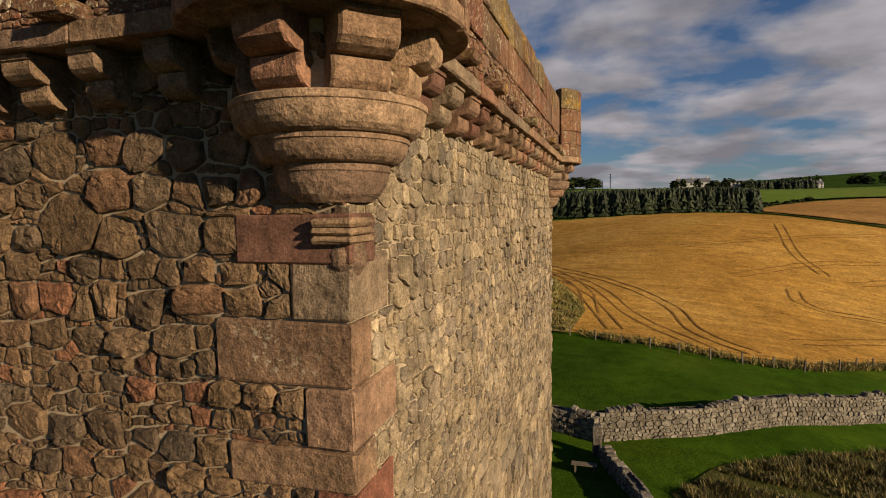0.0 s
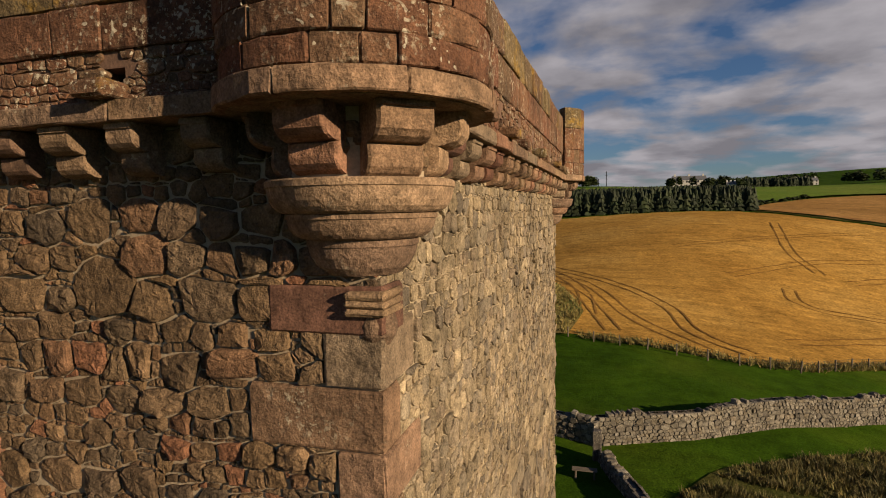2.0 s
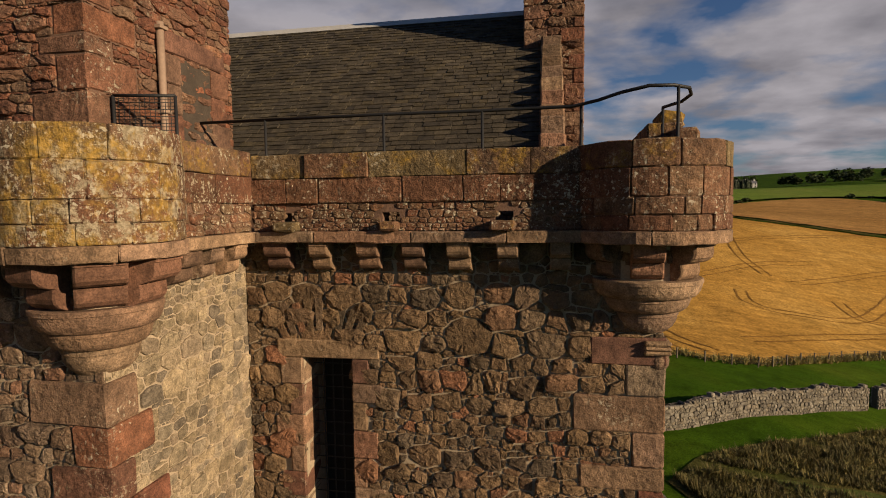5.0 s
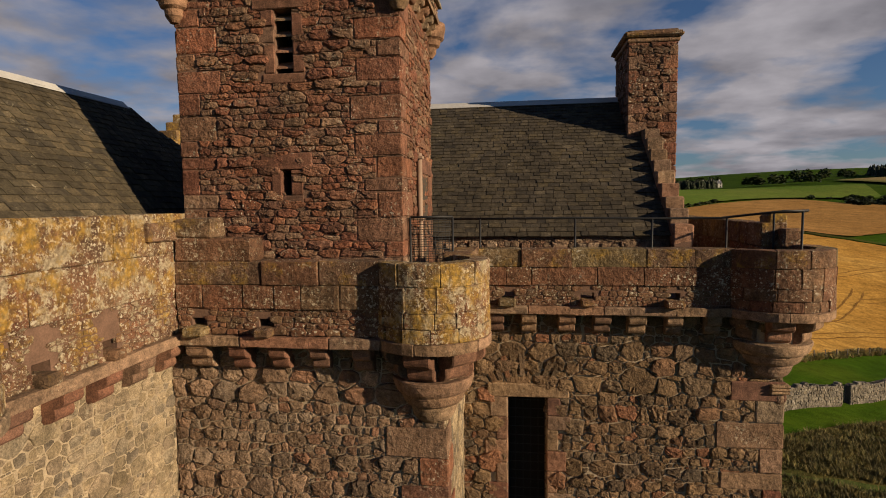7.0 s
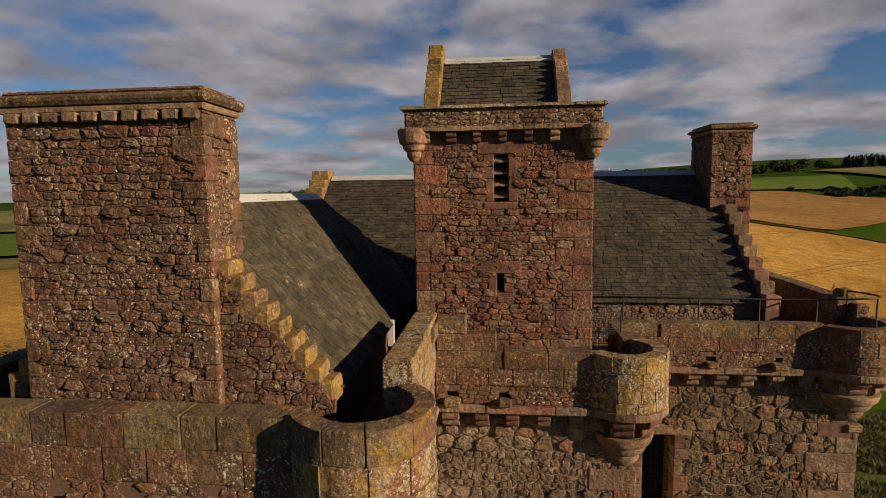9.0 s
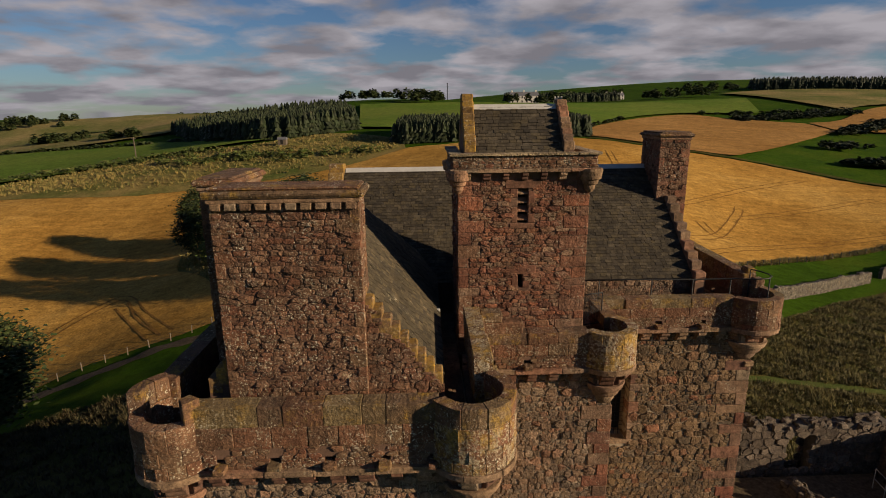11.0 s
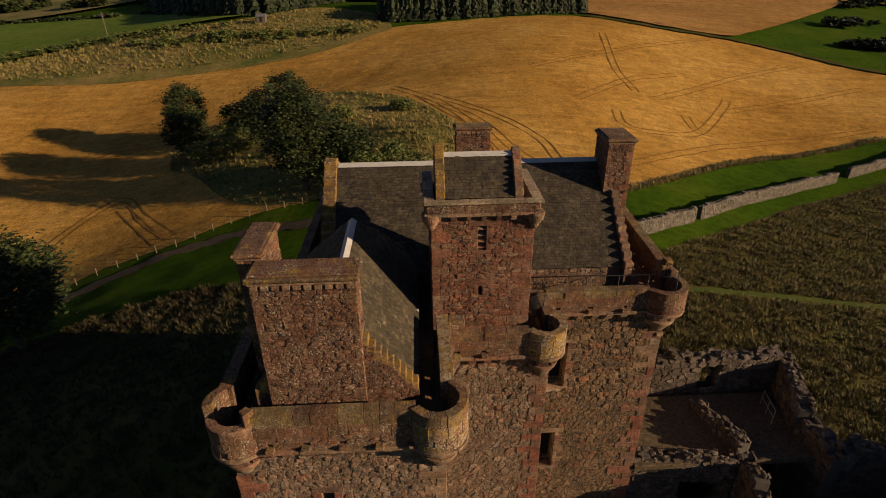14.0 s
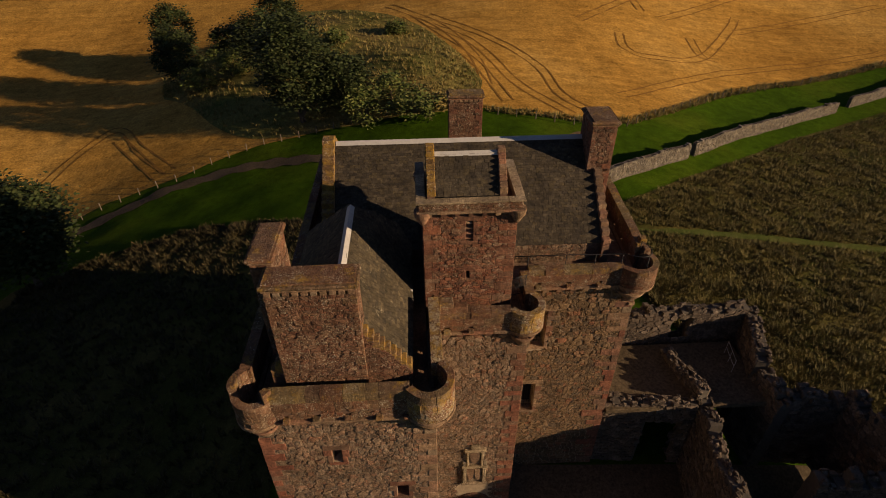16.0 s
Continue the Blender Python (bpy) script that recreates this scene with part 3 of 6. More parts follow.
def turret(cx, cy, r, a0, a1, z_cornice, z_top, label, gap=None, mats=(M_RED, M_PAR_J, M_PAR, M_COPE)):
    """A round corbelled-out turret open to the sky; a0, a1: the angles between which it stands free."""
    ring = arc(cx, cy, r, a0)
    length = r * (a1 - a0)
    own = part("turret", fixed(sweep(ring, 0.01, length - 0.01, -0.28, -0.03, z_cornice + 0.15, z_top - (0.5 if gap else 0.04), 0.001, 26, 0)), M_MORTAR_R, castle, label)
    k = r / 1.01
    zb = z_cornice - 0.47
    rings = [(0.72 * k, zb - 0.24, zb), (0.58 * k, zb - 0.43, zb - 0.235)]
    for q, (rr, b, t) in enumerate(rings):
        h = t - b
        prof = [(rr * 0.3, t), (rr - 0.015, t), (rr, t - 0.012), (rr, t - h * 0.22), (rr - 0.012, t - h * 0.25)]
        prof += [(rr - 0.015 - 0.13 * k * (1 - math.cos(a)), t - h * 0.25 - (h * 0.75) * math.sin(a)) for a in (0.25, 0.5, 0.8, 1.1, 1.35, 1.57)]
        prof += [(rr * 0.3, b)]
        part("corbel_ring", fixed(lathe(cx, cy, prof, 48)), M_ASH, own, smooth=False)
    t = zb - 0.43
    prof = [(0.1, t), (0.43 * k, t), (0.43 * k, t - 0.05), (0.42 * k, t - 0.06), (0.405 * k, t - 0.13), (0.36 * k, t - 0.21), (0.29 * k, t - 0.27), (0.1, t - 0.275)]
    part("corbel_cup", fixed(lathe(cx, cy, prof, 40)), M_ASH, own)
    part("drum", fixed(lathe(cx, cy, [(0.2, zb), (0.55 * k, zb), (0.55 * k, z_cornice + 0.05), (0.2, z_cornice + 0.05)], 32)), M_MORTAR, own)
    n = max(3, round(length / (0.86 * k + 0.02))) + 1
    for i in range(n):
        a = a0 + (a1 - a0) * i / (n - 1)
        corbel(cx + 0.42 * k * math.cos(a), cy + 0.42 * k * math.sin(a), z_cornice + 0.02, (math.cos(a), math.sin(a)), own, 1.28)
        for _ in range(3):
            b = a + (a1 - a0) / n * RNG.uniform(0.3, 0.7)
            z = RNG.uniform(zb + 0.08, z_cornice - 0.1)
            m = arc(cx, cy, 0.55 * k, b)
            part("stone", fixed(sweep(m, 0, RNG.uniform(0.07, 0.12), -0.05, RNG.uniform(0.015, 0.04), z - 0.06, z + 0.05, 0.02, 1, 0.01)), M_WHIN, own)
    part("floor_slab", fixed(lathe(cx, cy, [(0.02, z_cornice + 0.12), (r - 0.05, z_cornice + 0.12), (r - 0.05, z_cornice - 0.0), (0.02, z_cornice - 0.0)], 32)), M_ASH, own)
    prof_o = 0.03
    course(ring, length, z_cornice, z_cornice + 0.16, 0.7, 1.2, -0.4, prof_o, "string_course", M_ASH, own, 0.006, True)
    h = z_top - z_cornice - 0.16
    zs = [z_cornice + 0.16 + h * f for f in (0, 0.18, 0.38, 0.70, 1.0)]
    course(ring, length, zs[0], zs[1], 0.22, 0.5, -0.28, 0.0, "block", mats[2], own, 0.006, True, 0.014)
    course(ring, length, zs[1], zs[2], 0.18, 0.55, -0.28, 0.0, "block", mats[2], own, 0.006, True, 0.014)
    for j, (la, lb, mt, nm) in ((2, (0.4, 0.75, mats[2], "block")), (3, (0.45, 0.8, mats[3], "coping"))):
        if gap and j == 3:
            course(ring, gap[0], zs[j], zs[j + 1], la, lb, -0.30, 0.0, nm, mt, own, 0.004, True, 0.008)
            course(ring, length, zs[j], zs[j + 1], la, lb, -0.30, 0.0, nm, mt, own, 0.004, True, 0.008, start=gap[1])
        else:
            course(ring, length, zs[j], zs[j + 1], la, lb, -0.30, 0.0, nm, mt, own, 0.004, True, 0.008)
    return own


def stepped(x0, x1, y0, y1, z_foot, z_apex, label, steps=9, mat=M_COPE, axis="x"):
    """A crow-stepped gable: wall y0..y1 wide (or x, by axis), apex in the middle; steps on both rakes."""
    if axis == "x":
        mid = (y0 + y1) / 2
        poly = [(y0, z_foot - 2.0), (y1, z_foot - 2.0), (y1, z_foot), (mid, z_apex), (y0, z_foot)]
        own = part("gable", fixed(prism(poly, "x", x0 + 0.02, x1 - 0.02)), M_MORTAR_R, castle, label)
        span = (y1 - y0) / 2
    else:
        mid = (x0 + x1) / 2
        poly = [(x0, z_foot - 2.0), (x1, z_foot - 2.0), (x1, z_foot), (mid, z_apex), (x0, z_foot)]
        own = part("gable", fixed(prism(poly, "y", y0 + 0.02, y1 - 0.02)), M_MORTAR_R, castle, label)
        span = (x1 - x0) / 2
    rise = (z_apex - z_foot) / steps
    run = span / steps
    for side in (-1, 1):
        for i in range(steps):
            a, b = mid + side * (span - i * run), mid + side * (span - (i + 1) * run - 0.12)
            lo, hi = min(a, b), max(a, b)
            z = z_foot + i * rise
            args = (x0, x1, lo, hi) if axis == "x" else (lo, hi, y0, y1)
            part("crow_step", fixed(box(*args, z - 0.05 + RNG.uniform(-0.015, 0.015), z + rise + 0.1 + RNG.uniform(-0.02, 0.02), 0.025, 0.012)), mat, own)
    return own


def slates(parent, origin, across, up, width, height, row, mats, seed, keep=None, near=None):
    """Overlapping slates on a slope: origin at the eave's corner, across and up are directions in the slope."""
    rng = random.Random(seed)
    o, a, u = Vector(origin), Vector(across).normalized(), Vector(up).normalized()
    n = a.cross(u)
    if n.z < 0:
        n = -n
    rest, single = [], 0
    rows = int(height / row)
    for k in range(rows + 1):
        s = -rng.uniform(0, 0.2)
        while s < width:
            w = rng.uniform(0.15, 0.30)
            s0, s1 = max(s, 0), min(s + w, width)
            s += w
            mid = o + a * ((s0 + s1) / 2) + u * (k * row)
            if s1 - s0 < 0.05 or (keep and not keep(mid)):
                continue
            h0 = k * row - rng.uniform(0.0, 0.02)
            h1 = min(k * row + row * 1.7, height)
            th = rng.uniform(0.014, 0.026)
            lift = rng.uniform(0.0, 0.012)
            base = [o + a * (s0 + 0.007) + u * h0 + n * (0.022 + lift), o + a * (s1 - 0.007) + u * h0 + n * (0.022 + lift + rng.uniform(-0.006, 0.006)),
                    o + a * (s1 - 0.004) + u * h1, o + a * (s0 + 0.004) + u * h1]
            V = [tuple(p) for p in base] + [tuple(p + n * th) for p in base]
            F = [(4, 5, 6, 7), (0, 1, 5, 4), (1, 2, 6, 5), (3, 0, 4, 7)]
            if a.cross(u).z < 0:
                F = [q[::-1] for q in F]
            if near and single < 300 and near(mid):
                part("slate", (V, F), mats[0], parent)
                single += 1
            else:
                rest.append((V, F))
    ob = part("slate_rest", merge(rest), mats[1], parent)
    ob["kind"] = "stuff"


# main block: the front stands at y 3.53, its free corner at (-1.72, 3.53)
Z0, ZC = -4.2, 12.24
XR, YF, YB, XL = -1.72, 3.53, 15.7, -18.0
RIGHT = (0.42, YB - YF)
XB = XR + RIGHT[0]
WINS = [(-6.68, -5.93, 7.98, 10.55), (-6.75, -6.05, 2.6, 5.0)]
XS = -7.55
m_front = facing(XS, YF, (1, 0))
f_holes = [(a - XS, b - XS, c, d) for a, b, c, d in WINS]
w_front = wall(m_front, XR - XS, Z0, ZC, "dark whinstone rubble wall with pale lime mortar", 0.9, f_holes)
trim_holes = [(a - 0.17, b + 0.17, c - 0.2, d + 0.22) for a, b, c, d in f_holes]
q_front = quoins(w_front, (XR, YF), (-1, 0), (0, 1), Z0, 10.98, M_ASH, 3, 0.32, 0.56, 0.045, 1.3, M_REDQ)
rubble(w_front, m_front, XR - XS, 7.0, ZC, 0.235, 0.035, (M_WHIN, M_WHIN_J), 11, trim_holes, (1.0, 5.6, 8.2, 11.9), True, 0.008, 0.034, 1.25, ends(q_front, XR - XS))
rubble(w_front, m_front, XR - XS, Z0, 7.0, 0.2, 0.06, (M_WHIN, M_WHIN_J), 12, trim_holes, None, False, trim=ends(q_front, XR - XS))
m_right = facing(XR, YF, RIGHT)
LR = math.hypot(*RIGHT)
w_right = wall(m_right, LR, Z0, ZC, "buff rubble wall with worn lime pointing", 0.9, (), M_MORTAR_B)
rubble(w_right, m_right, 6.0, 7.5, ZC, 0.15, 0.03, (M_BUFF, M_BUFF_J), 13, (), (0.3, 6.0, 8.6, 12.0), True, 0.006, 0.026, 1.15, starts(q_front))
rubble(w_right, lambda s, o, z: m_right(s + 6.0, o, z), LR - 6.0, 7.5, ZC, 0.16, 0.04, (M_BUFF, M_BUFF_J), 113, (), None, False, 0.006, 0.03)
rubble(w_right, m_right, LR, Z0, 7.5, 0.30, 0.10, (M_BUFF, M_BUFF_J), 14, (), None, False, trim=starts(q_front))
wall(facing(XB, YB, (-1, 0)), XB - XL, Z0, ZC, "rear rubble wall of the main block", 0.9)
w_left = wall(facing(XL, YB, (0, -1)), YB - YF, Z0, ZC, "side rubble wall of the main block", 0.9)
part("wall_walk", fixed(box(XL + 0.2, XR - 0.1, YF + 0.1, YB - 0.1, ZC - 0.15, ZC + 0.14)), M_ASH, castle, "stone-flagged wall walk behind the parapet")

# wing at the front
JX0, JX1, JY = -18.72, -11.86, -3.30
m_jf = facing(JX0, JY, (1, 0))
J_WIN = [(-16.06 - JX0, -15.66 - JX0, 9.05, 9.95), (-13.6 - JX0, -13.1 - JX0, 6.2, 7.1)]
w_jf = wall(m_jf, JX1 - JX0, Z0, ZC, "brown rubble wall with red sandstone dressings", 0.9, J_WIN)
jh = [(a - 0.25, b + 0.25, c - 0.2, d + 0.2) for a, b, c, d in J_WIN]
q_left = quoins(w_jf, (JX0, JY), (1, 0), (0, 1), Z0, 11.0, M_REDQ, 5)
q_right = quoins(w_jf, (JX1, JY), (-1, 0), (0, 1), Z0, 11.0, M_ASH, 6)
jt = starts(q_left, False) + ends(q_right, JX1 - JX0)
rubble(w_jf, m_jf, JX1 - JX0, 8.6, ZC, 0.17, 0.04, (M_WING, M_WING_J), 15, jh, (1.0, 6.0, 9.5, 12.0), True, 0.008, 0.032, trim=jt)
rubble(w_jf, m_jf, JX1 - JX0, Z0, 8.6, 0.19, 0.07, (M_WING, M_WING_J), 16, jh, None, False, trim=jt)
m_jr = facing(JX1, JY, (0, 1))
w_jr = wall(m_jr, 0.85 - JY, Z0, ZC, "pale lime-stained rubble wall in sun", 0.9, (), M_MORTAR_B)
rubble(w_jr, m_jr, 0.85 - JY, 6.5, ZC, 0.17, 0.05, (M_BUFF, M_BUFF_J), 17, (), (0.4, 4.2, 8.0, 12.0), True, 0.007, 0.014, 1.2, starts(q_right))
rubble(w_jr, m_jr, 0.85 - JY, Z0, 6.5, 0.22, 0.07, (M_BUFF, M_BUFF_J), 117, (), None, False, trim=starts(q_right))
w_jl = wall(facing(JX0, YF, (0, -1)), YF - JY, Z0, ZC, "shaded rubble side wall of the wing", 0.9)
part("wall_walk", fixed(box(JX0 + 0.2, JX1 - 0.2, JY + 0.2, YF + 0.3, ZC - 0.15, ZC + 0.13)), M_ASH, castle, "flagged wall walk round the wing")

# stair bay in the angle
BY = 0.85
m_bf = facing(JX1, BY, (1, 0))
B_DOOR = [(1.55, 2.85, Z0, -1.9)]
w_bf = wall(m_bf, XS - JX1, Z0, ZC, "whinstone rubble wall of the stair bay", 0.8, B_DOOR)
q_bay = quoins(w_bf, (XS, BY), (-1, 0), (0, 1), Z0, 11.0, M_RED, 8, low=M_REDQ)
rubble(w_bf, m_bf, XS - JX1, 8.0, ZC, 0.20, 0.04, (M_WING, M_WING_J), 18, (), (0.3, 4.0, 9.2, 12.0), True, 0.008, 0.034, 1.25, trim=ends(q_bay, XS - JX1))
rubble(w_bf, m_bf, XS - JX1, Z0, 8.0, 0.16, 0.07, (M_WING, M_WING_J), 19, [(1.25, 3.15, Z0, -0.3), (1.6, 2.8, -0.4, 3.3)], None, False, trim=ends(q_bay, XS - JX1))
m_br = facing(XS, BY, (0, 1))
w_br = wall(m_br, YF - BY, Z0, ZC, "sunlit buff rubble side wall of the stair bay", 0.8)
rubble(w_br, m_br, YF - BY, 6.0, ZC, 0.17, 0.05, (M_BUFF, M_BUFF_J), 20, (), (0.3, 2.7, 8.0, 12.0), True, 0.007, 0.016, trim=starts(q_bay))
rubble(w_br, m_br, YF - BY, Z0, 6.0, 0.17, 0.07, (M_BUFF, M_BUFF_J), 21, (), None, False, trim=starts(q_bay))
part("wall_walk", fixed(box(JX1 - 0.1, XS - 0.2, BY + 0.2, YF + 0.3, ZC - 0.15, ZC + 0.135)), M_ASH, castle, "flagged landing beside the stair tower")

# parapets and turrets
rad = math.radians
parapet(facing(XS + 0.33, YF, (1, 0)), XR - 0.95 - XS - 0.33, ZC, 13.45, "red sandstone parapet on paired corbels", 0.62, (0.55, 2.0, 3.5))
turret(-1.92, 3.73, 1.01, rad(211.7), rad(418.3), ZC, 13.45, "round corbelled corner turret with lichened coping")
parapet(facing(XR + 0.035 * 0.9, YF + 0.9, RIGHT), LR - 1.9, ZC, 13.85, "long sandstone parapet with drain holes", 0.62, tuple(0.8 + 1.35 * i for i in range(8)))
turret(XB - 0.2, YB - 0.2, 1.01, rad(-58), rad(148), ZC, 14.15, "far round turret above a corbelled corner")
parapet(facing(XB - 1.0, YB, (-1, 0)), XB - XL - 1.0, ZC, 13.45, "rear sandstone parapet")
parapet(facing(XL, YB, (0, -1)), YB - YF - 0.3, ZC, 13.45, "side sandstone parapet")
parapet(facing(JX1 + 0.33, BY, (1, 0)), XS - 0.85 - JX1 - 0.33, ZC, 13.5, "stair bay parapet of red sandstone with spouts", 0.62, (0.35, 1.4))
turret(-7.75, 1.05, 0.86, rad(208), rad(422), ZC, 13.5, "small round turret crusted with yellow lichen", None, (M_CRUST, M_CRUST_J, M_CRUST, M_CRUST))
parapet(facing(XS, BY + 0.75, (0, 1)), YF - BY - 0.75 - 0.33, ZC, 13.5, "short return parapet")
parapet(facing(JX0 + 0.9, JY, (1, 0)), JX1 - JX0 - 1.8, 12.2, 13.82, "front parapet of the wing on red corbels", 0.62, (0.5, 1.6, 2.75, 3.9, 4.9))
turret(-12.06, -3.10, 0.97, rad(210), rad(420), 12.2, 13.86, "weathered round turret of the wing", None, (M_CRUST, M_CRUST_J, M_CRUST, M_COPE))
turret(JX0 + 0.32, -3.06, 0.88, rad(120), rad(330), 12.2, 14.0, "broken round turret with a gap in its wall", (1.15, 2.85))
parapet(facing(JX1, JY + 0.9, (0, 1)), BY - JY - 0.9, ZC, 14.2, "lichen-spotted side parapet of the wing", 0.62, (0.6, 1.6), (M_CRUST, M_CRUST_J, M_CRUST, M_CRUST))
parapet(facing(JX0, YF, (0, -1)), YF - JY - 0.9, ZC, 13.85, "shaded side parapet of the wing")

# stair tower with its cap-house
TX0, TX1, TY0, TY1 = -12.05, -8.30, 1.66, 4.55
t_holes = [(-10.35 - TX0, -10.05 - TX0, 16.42, 17.42), (-10.3 - TX0, -10.15 - TX0, 14.46, 14.88)]
m_tf = facing(TX0, TY0, (1, 0))
w_tf = wall(m_tf, TX1 - TX0, 12.2, 17.98, "red sandstone rubble front of the stair tower", 0.5, t_holes, M_MORTAR_R)
q_tl = quoins(w_tf, (TX0, TY0), (1, 0), (0, 1), 12.2, 17.65, M_RED, 32, 0.2, 0.42, 0.016, 0.85)
q_tr = quoins(w_tf, (TX1, TY0), (-1, 0), (0, 1), 12.2, 17.65, M_RED, 30, 0.2, 0.42, 0.016, 0.85)
rubble(w_tf, m_tf, TX1 - TX0, 12.3, 17.65, 0.12, 0.03, (M_RED, M_RED_J), 22, [(a - 0.12, b + 0.12, c - 0.1, d + 0.1) for a, b, c, d in t_holes], (0.4, 3.4, 13.6, 17.6), True, 0.006, 0.03, 2.2, starts(q_tl, False) + ends(q_tr, TX1 - TX0))
m_tr = facing(TX1, TY0, (0, 1))
w_tr = wall(m_tr, TY1 - TY0, 12.2, 17.98, "sunlit side of the stair tower", 0.5, (), M_MORTAR_R)
rubble(w_tr, m_tr, TY1 - TY0, 12.3, 17.65, 0.11, 0.04, (M_RED, M_RED_J), 23, (), None, True, 0.006, 0.03, 2.2, starts(q_tr))
wall(facing(TX1, TY1, (-1, 0)), TX1 - TX0, 12.2, 17.7, "rear of the stair tower", 0.5, (), M_MORTAR_R)
m_tl = facing(TX0, TY1, (0, -1))
w_tl = wall(m_tl, TY1 - TY0, 12.2, 17.98, "shaded side of the stair tower", 0.5, (), M_MORTAR_R)
rubble(w_tl, m_tl, TY1 - TY0, 12.3, 17.65, 0.15, 0.06, (M_RED, M_RED_J), 24, (), None, False)
cap = part("cap_parapet", fixed(merge([box(TX0 - 0.15, TX1 + 0.15, TY0 - 0.15, TY0 + 0.1, 17.98, 18.36), box(TX0 - 0.15, TX0 + 0.1, TY0, TY1, 17.98, 18.36), box(TX1 - 0.1, TX1 + 0.15, TY0, TY1, 17.98, 18.36)])), M_MORTAR, castle, "corbelled parapet of the stair tower with pale coping")
for mp, l in ((m_tf, TX1 - TX0), (m_tr, TY1 - TY0), (m_tl, TY1 - TY0)):
    n = round(l / 0.52)
    for i in range(n):
        s = (i + 0.5) * l / n
        x, y, _ = mp(s, 0, 0)
        x1, y1, _ = mp(s, 1, 0)
        corbel(x, y, 17.9, (x1 - x, y1 - y), cap, 0.62)
    course(mp, l + 0.24, 17.9, 18.0, 0.6, 1.0, -0.1, 0.25, "string_course", M_ASH, cap, 0.006, start=-0.24)
    rubble(cap, lambda s, o, z, mp=mp: mp(s - 0.15, o + 0.15, z), l + 0.3, 18.0, 18.36, 0.075, 0.03, (M_RED, M_PAR_J), int(l * 71), (), None, True, 0.005, 0.03, 2.0)
    course(mp, l + 0.24, 18.36, 18.43, 0.7, 1.3, -0.12, 0.25, "coping", M_BUFF, cap, 0.004, start=-0.24)
for x, y in ((TX0, TY0), (TX1, TY0), (TX0, TY1), (TX1, TY1)):
    part("corner_corbel", fixed(lathe(x, y, [(0.02, 17.3), (0.08, 17.3), (0.15, 17.4), (0.16, 17.5), (0.22, 17.54), (0.25, 17.64), (0.31, 17.68), (0.33, 17.80), (0.35, 17.9), (0.34, 17.97), (0.02, 17.98)], 26)), M_ASH, cap)
part("cap_floor", fixed(box(TX0 + 0.05, TX1 - 0.05, TY0 + 0.05, TY1 - 0.05, 17.75, 17.95)), M_ASH, castle, "stone gutter round the cap-house")

roof_mats = (M_SLATE, M_SLATE_J)
CY0, CYM, CY1, CZ0, CZ1 = 1.98, 3.1, 4.25, 18.42, 19.68
cap_roof = part("roof", fixed(prism([(CY0, CZ0), (CYM, CZ1), (CY1, CZ0), (CY1, 17.9), (CY0, 17.9)], "x", -11.6, -8.95)), M_DARK, castle, "small slated cap-house roof with lead ridge")
slates(cap_roof, (-11.55, CY0 - 0.05, CZ0 - 0.04), (1, 0, 0), (0, CYM - CY0, CZ1 - CZ0), 2.58, math.hypot(CYM - CY0, CZ1 - CZ0), 0.12, roof_mats, 41, None, lambda p: True)
part("ridge", fixed(prism([(CYM - 0.14, CZ1 - 0.08), (CYM, CZ1 + 0.07), (CYM + 0.14, CZ1 - 0.08)], "x", -11.5, -9.0)), M_LEAD, cap_roof, "pale lead ridge")
stepped(-11.86, -11.52, CY0 - 0.1, CY1 + 0.1, CZ0 + 0.05, 19.95, "crow-stepped cap-house gable with golden lichen", 8, M_GOLD)
stepped(-9.03, -8.72, CY0 - 0.1, CY1 + 0.1, CZ0 + 0.05, 19.75, "crow-stepped cap-house gable", 8, M_ASH)

# main roof
RY0, RYM, RY1, RZ0, RZ1 = 5.05, 9.5, 13.95, 13.55, 17.2
main_roof = part("roof", fixed(prism([(RY0 + 0.1, RZ0), (RYM, RZ1 - 0.03), (RY1 - 0.1, RZ0), (RY1 - 0.3, 12.3), (RY0 + 0.3, 12.3)], "x", -16.4, -3.2)), M_MORTAR_R, castle, "steep grey stone-slated main roof")
up_main = (0, RYM - RY0, RZ1 - RZ0)
slates(main_roof, (-16.35, RY0, RZ0), (1, 0, 0), up_main, 13.1, math.hypot(*up_main[1:]), 0.145, roof_mats, 42, None, lambda p: p.x > -8.0 and p.z < 15.6)
slates(main_roof, (-16.35, RY1, RZ0), (1, 0, 0), (0, RYM - RY1, RZ1 - RZ0), 13.1, math.hypot(*up_main[1:]), 0.24, roof_mats, 43)
part("ridge", fixed(prism([(RYM - 0.2, RZ1 - 0.09), (RYM, RZ1 + 0.08), (RYM + 0.2, RZ1 - 0.09)], "x", -16.3, -3.3)), M_LEAD, main_roof, "pale lead ridge")
stepped(-16.95, -16.35, RY0 - 0.2, RY1 + 0.2, RZ0 - 0.1, 17.35, "crow-stepped gable gold with lichen", 13, M_GOLD)
stepped(-3.3, -2.90, RY0 - 0.2, RY1 + 0.2, RZ0 - 0.1, 17.2, "crow-stepped gable below a chimney", 13, M_ASH)
eaves = part("wall_head", fixed(box(-16.4, -3.3, RY0 + 0.09, RY0 + 0.6, 12.3, 13.6)), M_MORTAR_R, castle, "low rubble wall head under the slates")
rubble(eaves, facing(-8.3, RY0 + 0.09, (1, 0)), 5.0, 12.4, 13.5, 0.13, 0.04, (M_WING, M_WING_J), 26, (), None, True, 0.006, 0.03)


